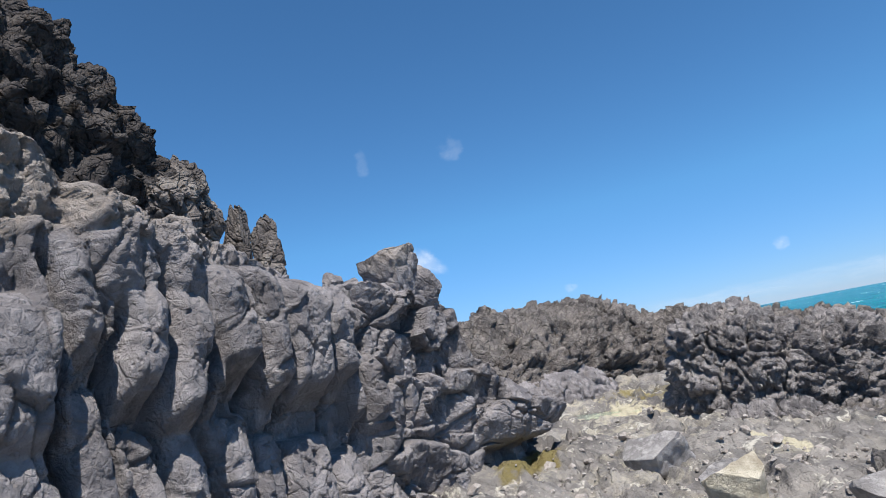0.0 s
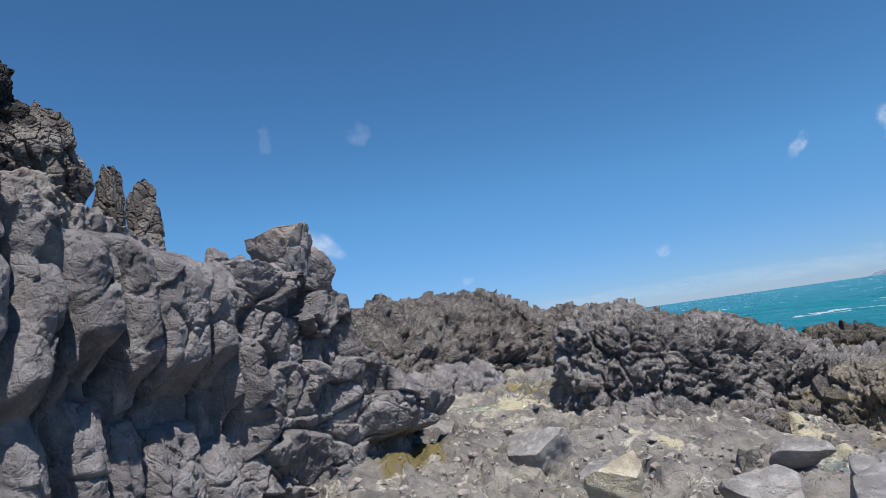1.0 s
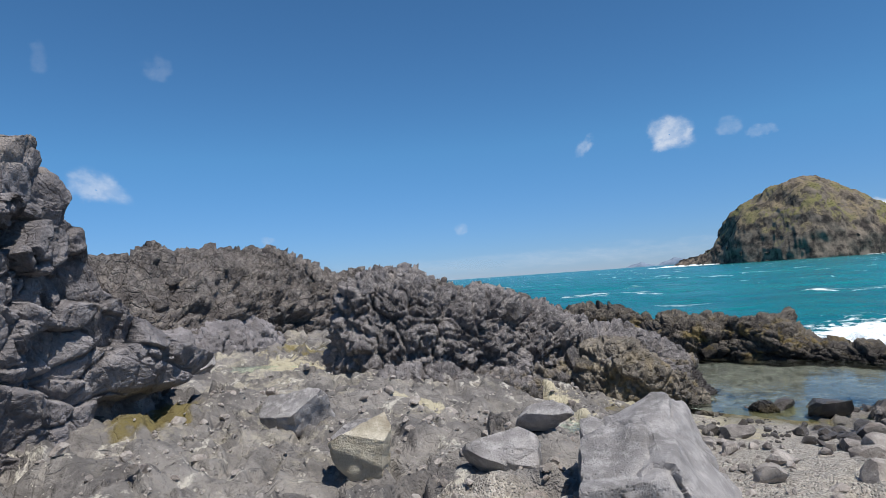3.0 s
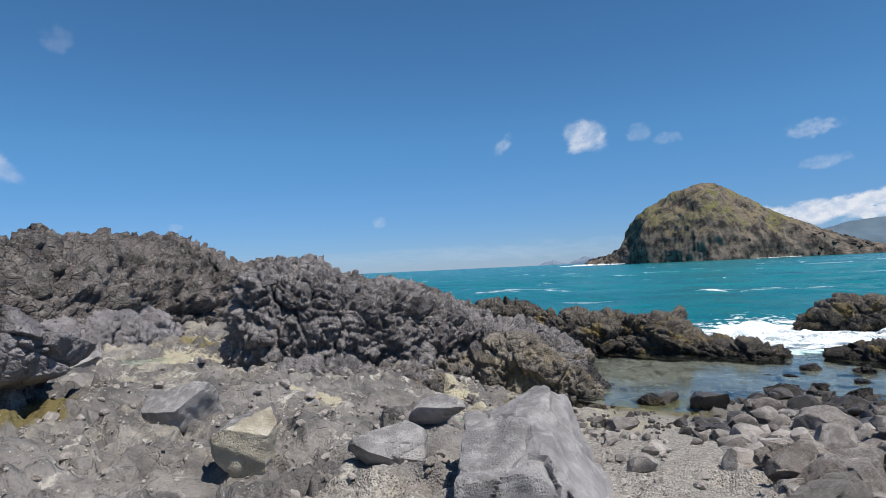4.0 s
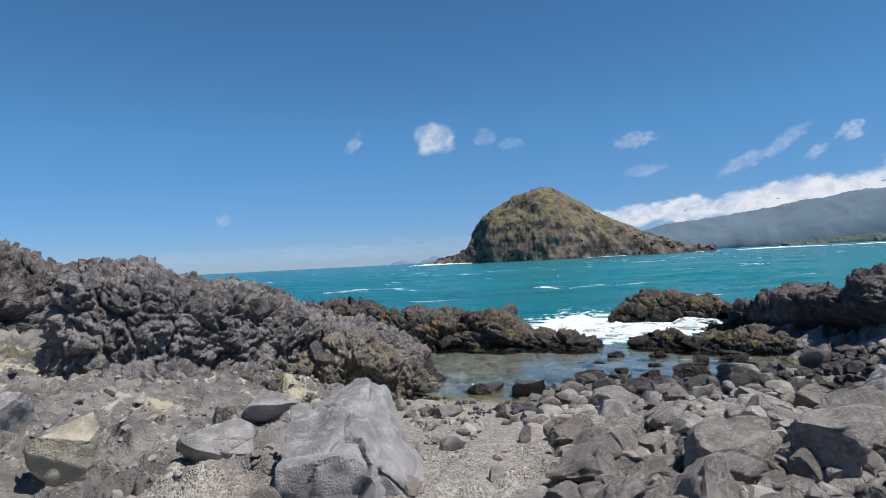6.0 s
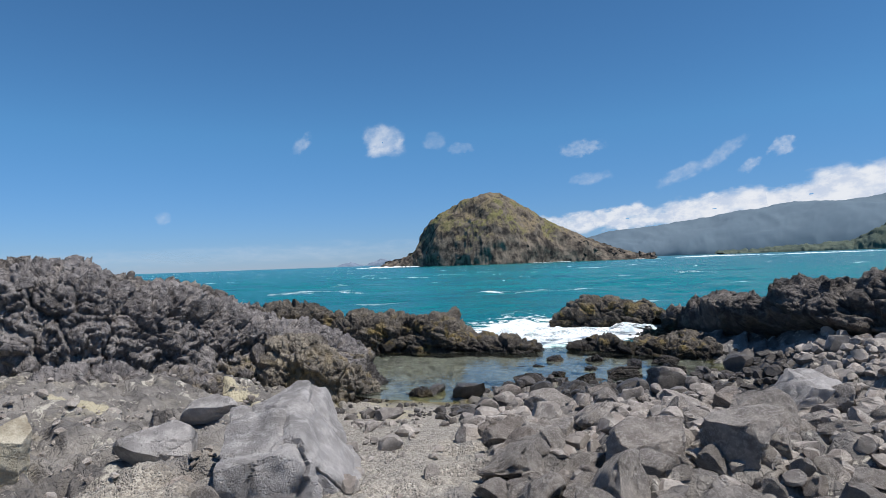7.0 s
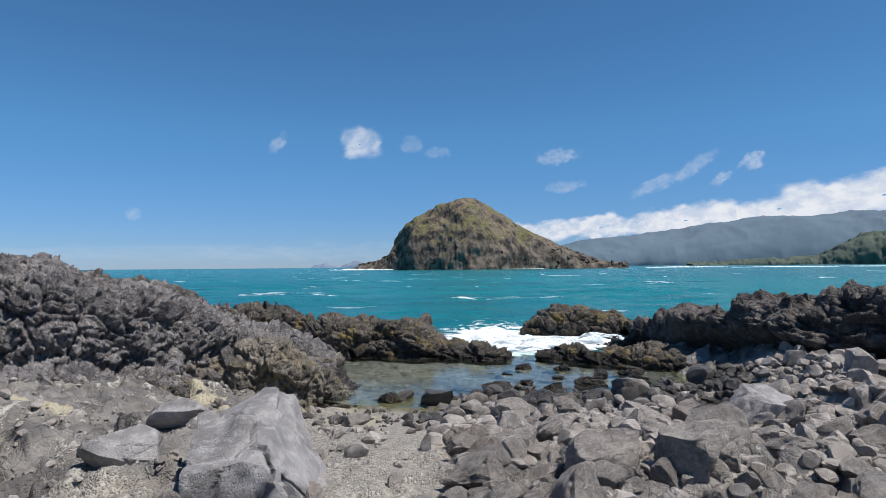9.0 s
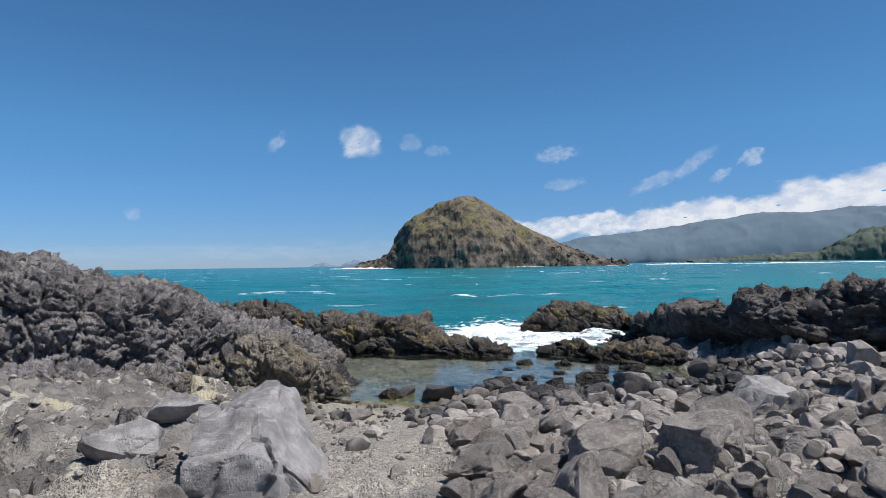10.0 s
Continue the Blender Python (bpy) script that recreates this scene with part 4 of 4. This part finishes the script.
stud(crag_ob, 70, (0.08, 0.22), 601, CRAG, 0.7)
stud(ridge_ob, 90, (0.15, 0.45), 611, FARROCK, 1.3)
stud(bank_ob, 60, (0.12, 0.34), 621, BANK, 0.5)
stud(cliff_ob, 16, (0.06, 0.14), 631, GREY, 1.2)

for k, (ob, count, sizes, stone, low) in enumerate(STUDDED):
    stud(ob, count, sizes, 640 + 7 * k, stone, low)


# ---- puddles left on the rock ----
def puddle(x, y, rx, ry, lift):
    nu, nv = 40, 8
    a, r = np.meshgrid(np.linspace(0, 2 * np.pi, nu, endpoint=False), np.linspace(0.02, 1, nv), indexing="ij")
    px, py = (x + rx * r * np.cos(a)).ravel(), (y + ry * r * np.sin(a)).ravel()
    level = np.percentile(ground_height(px, py), 25) + lift
    ob = thing("puddle", mesh_of("puddle", np.c_[px, py, 0 * px + level], grid_faces(nu, nv, True)[:, ::-1], POOL), "shallow puddle of sea water in a hollow", "puddle", "puddles", "structure")
    ob.visible_shadow = False


for spot in ((-3.2, 8.5, 0.5, 0.55, 0.03), (-9.9, 10.6, 0.9, 1.3, 0.0), (-10.6, 13.2, 1.4, 1.2, 0.0), (-4.6, 11.3, 0.6, 0.5, 0.0)):
    puddle(*spot)

# ---- loose stones of the beach ----
def stone_spots(count):
    rng = np.random.RandomState(7)
    spots = []
    grid = {}
    while len(spots) < count:
        y = rng.uniform(2.6, 13.8)
        x = rng.uniform(-2.2, 9.2)
        edge = -0.35 - 0.10 * (y - 7) + (0.9 if y > 10 else 0.0)
        keep = 1.0 if x > edge + 0.4 else 0.02
        if rng.uniform() > keep or math.hypot(x, y) < 2.2 or x > 9.0 - 0.15 * max(0, y - 8):
            continue
        size = 0.088 * (1 / (rng.uniform(0.02, 1.0)) ** 0.42) * (1.0 if keep == 1.0 else 0.7)
        size = min(size, 0.42)
        key = (int(x * 2), int(y * 2))
        if any((x - a) ** 2 + (y - b) ** 2 < (0.60 * (size + s)) ** 2 for i in (-1, 0, 1) for j in (-1, 0, 1) for a, b, s in grid.get((key[0] + i, key[1] + j), ())):
            if rng.uniform() < 0.97:
                continue
        grid.setdefault(key, []).append((x, y, size))
        spots.append((x, y, size))
    return spots


def build_stones():
    rng = np.random.RandomState(11)
    forms = [rock_mesh("stone", 400 + k, 4, LOOSE, 11, 0.055, 24) for k in range(16)]
    spots = stone_spots(2900)
    spots.sort(key=lambda s: math.hypot(s[0] - 0.5, s[1]) / (s[2] + 0.05))
    verts, faces, n = [], [], 0
    chips = np.random.RandomState(19)
    for _ in range(1300):
        y = chips.uniform(3.4, 11.5)
        spots.append((chips.uniform(-9.5, -0.6) * (0.55 + 0.04 * y), y, 0.018 * (1 / chips.uniform(0.03, 1.0)) ** 0.5))
    base = [rock_mesh("stone", 430 + k, 2, LOOSE_SMALL, 9, 0.06, 20) for k in range(10)]
    cache = []
    for b in base:
        v = np.array([q.co[:] for q in b.vertices])
        f = np.array([q.vertices[:] for q in b.polygons])
        cache.append((v, f))
    xs, ys = np.array([s[0] for s in spots]), np.array([s[1] for s in spots])
    zs = ground_height(xs, ys)
    for k, (x, y, size) in enumerate(spots):
        dims = size * rng.uniform(0.75, 1.35), size * rng.uniform(0.75, 1.35), size * rng.uniform(0.5, 1.0)
        m = placed(x, y, zs[k] + dims[2] * 0.45, *dims, rng.uniform(0, 360), rng.uniform(-28, 28), rng.uniform(-28, 28))
        if k < 300:
            ob = thing("stone", forms[k % 16], "angular grey lava stone of the beach", "stone", "loose stones of the beach")
            ob.matrix_world = m
        else:
            v, f = cache[k % 10]
            mm = np.array(m)
            verts.append(v @ mm[:3, :3].T + mm[:3, 3])
            faces.append(f + n)
            n += len(v)
    me = mesh_of("small_stones", np.concatenate(verts), np.concatenate(faces), LOOSE_SMALL, 22)
    thing("small_stones", me, "smaller grey stones filling the beach", "stones", kind="stuff")


build_stones()

# ---- far things ----
isl = [(-86, 600, -2), (-78, 597, 2), (-64, 598, 6), (-52, 598, 10), (-43, 600, 22), (-34, 600, 38), (-12, 601, 54), (5, 601, 61.5), (22, 600, 65), (46, 600, 53), (78, 597, 34), (113, 591, 14.5), (150, 583, 4), (168, 579, 0.5)]
island = rock_ridge([(x, y, z, 0.95 * z + 8, 0.9 * z + 10, -1) for x, y, z in isl], 420, 150, ISLAND, "island", 501, big=(40, 3.0), mid=(13, 2.0), fine=0.55, power=1.0, rag=0.8)
island_ob = thing("island", island, "steep rocky island with grassy brown-green slopes", "island")
ISLAND_ROCK = rock_material("island_cliff", (0.035, 0.032, 0.03), (0.075, 0.068, 0.06), (0.14, 0.125, 0.105), 0.06, 0.5)
stud(island_ob, 70, (1.5, 4.0), 661, ISLAND_ROCK, 1.0, high=18.0)
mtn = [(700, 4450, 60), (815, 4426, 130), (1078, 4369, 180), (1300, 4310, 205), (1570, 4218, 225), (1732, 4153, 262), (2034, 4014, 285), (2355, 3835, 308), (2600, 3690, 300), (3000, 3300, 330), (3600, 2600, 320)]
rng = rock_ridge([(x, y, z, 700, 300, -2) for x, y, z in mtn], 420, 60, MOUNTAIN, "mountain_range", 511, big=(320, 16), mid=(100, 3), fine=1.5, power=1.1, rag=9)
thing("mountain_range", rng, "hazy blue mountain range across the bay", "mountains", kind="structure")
head = [(900, 2340, 2), (1079, 2255, 7), (1180, 2200, 12), (1278, 2150, 26), (1340, 2110, 62), (1390, 2080, 92), (1440, 2050, 98), (1600, 1950, 100)]
hd = rock_ridge([(x, y, z, 120, 120, -2) for x, y, z in head], 200, 50, HEADLAND, "headland", 521, big=(60, 7), mid=(22, 4), fine=3, power=0.9, rag=3)
thing("headland", hd, "wooded green headland at the end of the beach", "headland")
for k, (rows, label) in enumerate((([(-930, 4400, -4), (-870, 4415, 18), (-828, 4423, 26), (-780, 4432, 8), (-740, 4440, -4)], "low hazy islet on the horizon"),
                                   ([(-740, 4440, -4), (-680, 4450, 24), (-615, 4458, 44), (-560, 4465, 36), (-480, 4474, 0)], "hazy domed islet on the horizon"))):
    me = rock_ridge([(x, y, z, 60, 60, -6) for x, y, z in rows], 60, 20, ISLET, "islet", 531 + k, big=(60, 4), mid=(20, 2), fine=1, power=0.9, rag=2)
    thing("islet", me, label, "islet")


# ---- clouds: far thin self-lit sheets of vapour ----
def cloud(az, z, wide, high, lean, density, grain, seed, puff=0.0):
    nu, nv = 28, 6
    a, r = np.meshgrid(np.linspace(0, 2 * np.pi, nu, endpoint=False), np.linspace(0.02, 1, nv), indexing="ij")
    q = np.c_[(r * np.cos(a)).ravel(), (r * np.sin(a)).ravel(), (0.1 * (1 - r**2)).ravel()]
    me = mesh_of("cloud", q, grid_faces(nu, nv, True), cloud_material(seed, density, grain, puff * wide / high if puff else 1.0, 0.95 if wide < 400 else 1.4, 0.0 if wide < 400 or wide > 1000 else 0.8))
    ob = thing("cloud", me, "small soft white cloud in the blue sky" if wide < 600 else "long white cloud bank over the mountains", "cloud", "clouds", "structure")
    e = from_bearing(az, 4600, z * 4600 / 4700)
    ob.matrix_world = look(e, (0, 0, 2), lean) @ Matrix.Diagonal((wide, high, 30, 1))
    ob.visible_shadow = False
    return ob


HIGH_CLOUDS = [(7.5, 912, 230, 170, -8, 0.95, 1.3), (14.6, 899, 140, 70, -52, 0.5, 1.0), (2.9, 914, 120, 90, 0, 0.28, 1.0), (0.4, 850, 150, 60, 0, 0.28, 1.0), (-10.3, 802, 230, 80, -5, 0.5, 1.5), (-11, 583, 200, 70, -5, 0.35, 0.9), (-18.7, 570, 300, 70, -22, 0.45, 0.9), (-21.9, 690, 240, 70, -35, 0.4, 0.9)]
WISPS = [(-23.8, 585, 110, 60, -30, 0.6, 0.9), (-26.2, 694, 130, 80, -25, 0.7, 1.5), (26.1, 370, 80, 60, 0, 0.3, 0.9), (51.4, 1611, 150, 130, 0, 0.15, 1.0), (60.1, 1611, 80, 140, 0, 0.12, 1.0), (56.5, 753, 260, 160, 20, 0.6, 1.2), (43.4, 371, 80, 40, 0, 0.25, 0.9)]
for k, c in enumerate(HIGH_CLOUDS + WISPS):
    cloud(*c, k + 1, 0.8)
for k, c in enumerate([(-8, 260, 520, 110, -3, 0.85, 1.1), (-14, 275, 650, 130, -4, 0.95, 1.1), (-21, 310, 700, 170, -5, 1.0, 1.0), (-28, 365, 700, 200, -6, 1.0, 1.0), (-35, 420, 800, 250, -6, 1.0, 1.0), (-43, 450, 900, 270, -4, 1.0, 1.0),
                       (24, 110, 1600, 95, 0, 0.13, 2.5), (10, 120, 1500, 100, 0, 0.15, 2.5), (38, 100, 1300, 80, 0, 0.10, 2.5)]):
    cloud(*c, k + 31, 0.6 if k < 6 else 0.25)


# ---- white water ----
def surf(name, rows, label, seed, nu=90, nv=10):
    """A ragged strip of white water along rows of (x, y, half width)."""
    s = spread(rows, nu)
    way = np.gradient(s[:, :2], axis=0)
    way /= np.linalg.norm(way, axis=1, keepdims=True) + 1e-9
    side = np.stack([-way[:, 1], way[:, 0]], 1)
    v = np.linspace(-1, 1, nv)
    p0 = np.c_[s[:, :2], 0 * s[:, 0]]
    rag = 0.65 + 0.6 * fractal(p0 * 2.5 / rows[0][2] * 0.2, 4, 0.6, seed)
    w = s[:, 2:3] * np.clip(rag, 0.05, 1.6)[:, None] * v[None]
    z = 0.12 + np.clip(0.35 * s[:, 2:3] * (1 - v[None] ** 2), 0, 1.2) * np.clip(rag, 0, 1)[:, None]
    p = np.concatenate([s[:, None, :2] + side[:, None] * w[..., None], z[..., None]], -1).reshape(-1, 3)
    p += 0.06 * s[0, 2] * np.stack([fractal(p * 1.5 / rows[0][2] + 9 * k, 3, 0.6, seed + k) for k in range(3)], 1)
    f = grid_faces(nu, nv)
    return thing(name, mesh_of(name, p, f, FOAM if rows[0][1] < 100 else FOAM_FAR), label, "surf", "white water", "stuff")


INLET, SHORE, BAY = "churned white water in the rocky inlet", "thin line of white surf at the island", "white breaker rolling across the bay"
surf("breaker", [(0.3, 20.7, 0.3), (1.6, 20.3, 0.55), (2.6, 19.6, 0.6), (3.6, 20.3, 0.8), (5.0, 21.4, 0.8), (6.2, 22.2, 0.4)], INLET, 701)
surf("breaker", [(-1.2, 21.3, 0.2), (0.4, 21.4, 0.5), (2.0, 21.8, 0.6), (3.2, 22.6, 0.3)], INLET, 702)
surf("breaker", [(-106, 586, 1.0), (-92, 583, 3.0), (-75, 580, 4.5), (-60, 576, 3.2), (-45, 571, 1.2)], SHORE, 703)
surf("breaker", [(-40, 566, 1.2), (-20, 554, 1.6), (0, 546, 1.2)], SHORE, 704)
surf("breaker", [(5, 542, 0.6), (25, 538, 1.8), (45, 540, 0.9)], SHORE, 705)
surf("breaker", [(55, 545, 0.6), (80, 556, 1.0), (105, 568, 0.8)], SHORE, 706)
surf("breaker", [(110, 572, 0.6), (140, 573, 1.4), (170, 572, 0.7)], SHORE, 707)
surf("breaker", [(205, 640, 0.6), (250, 650, 4.5), (290, 645, 0.8)], BAY, 708)
surf("breaker", [(255, 560, 0.8), (300, 565, 2.5), (350, 560, 1.0)], BAY, 709)
surf("breaker", [(370, 640, 0.5), (410, 640, 1.0), (450, 630, 0.6)], BAY, 710)
surf("breaker", [(360, 560, 0.4), (385, 556, 1.4), (410, 550, 0.4)], BAY, 711)
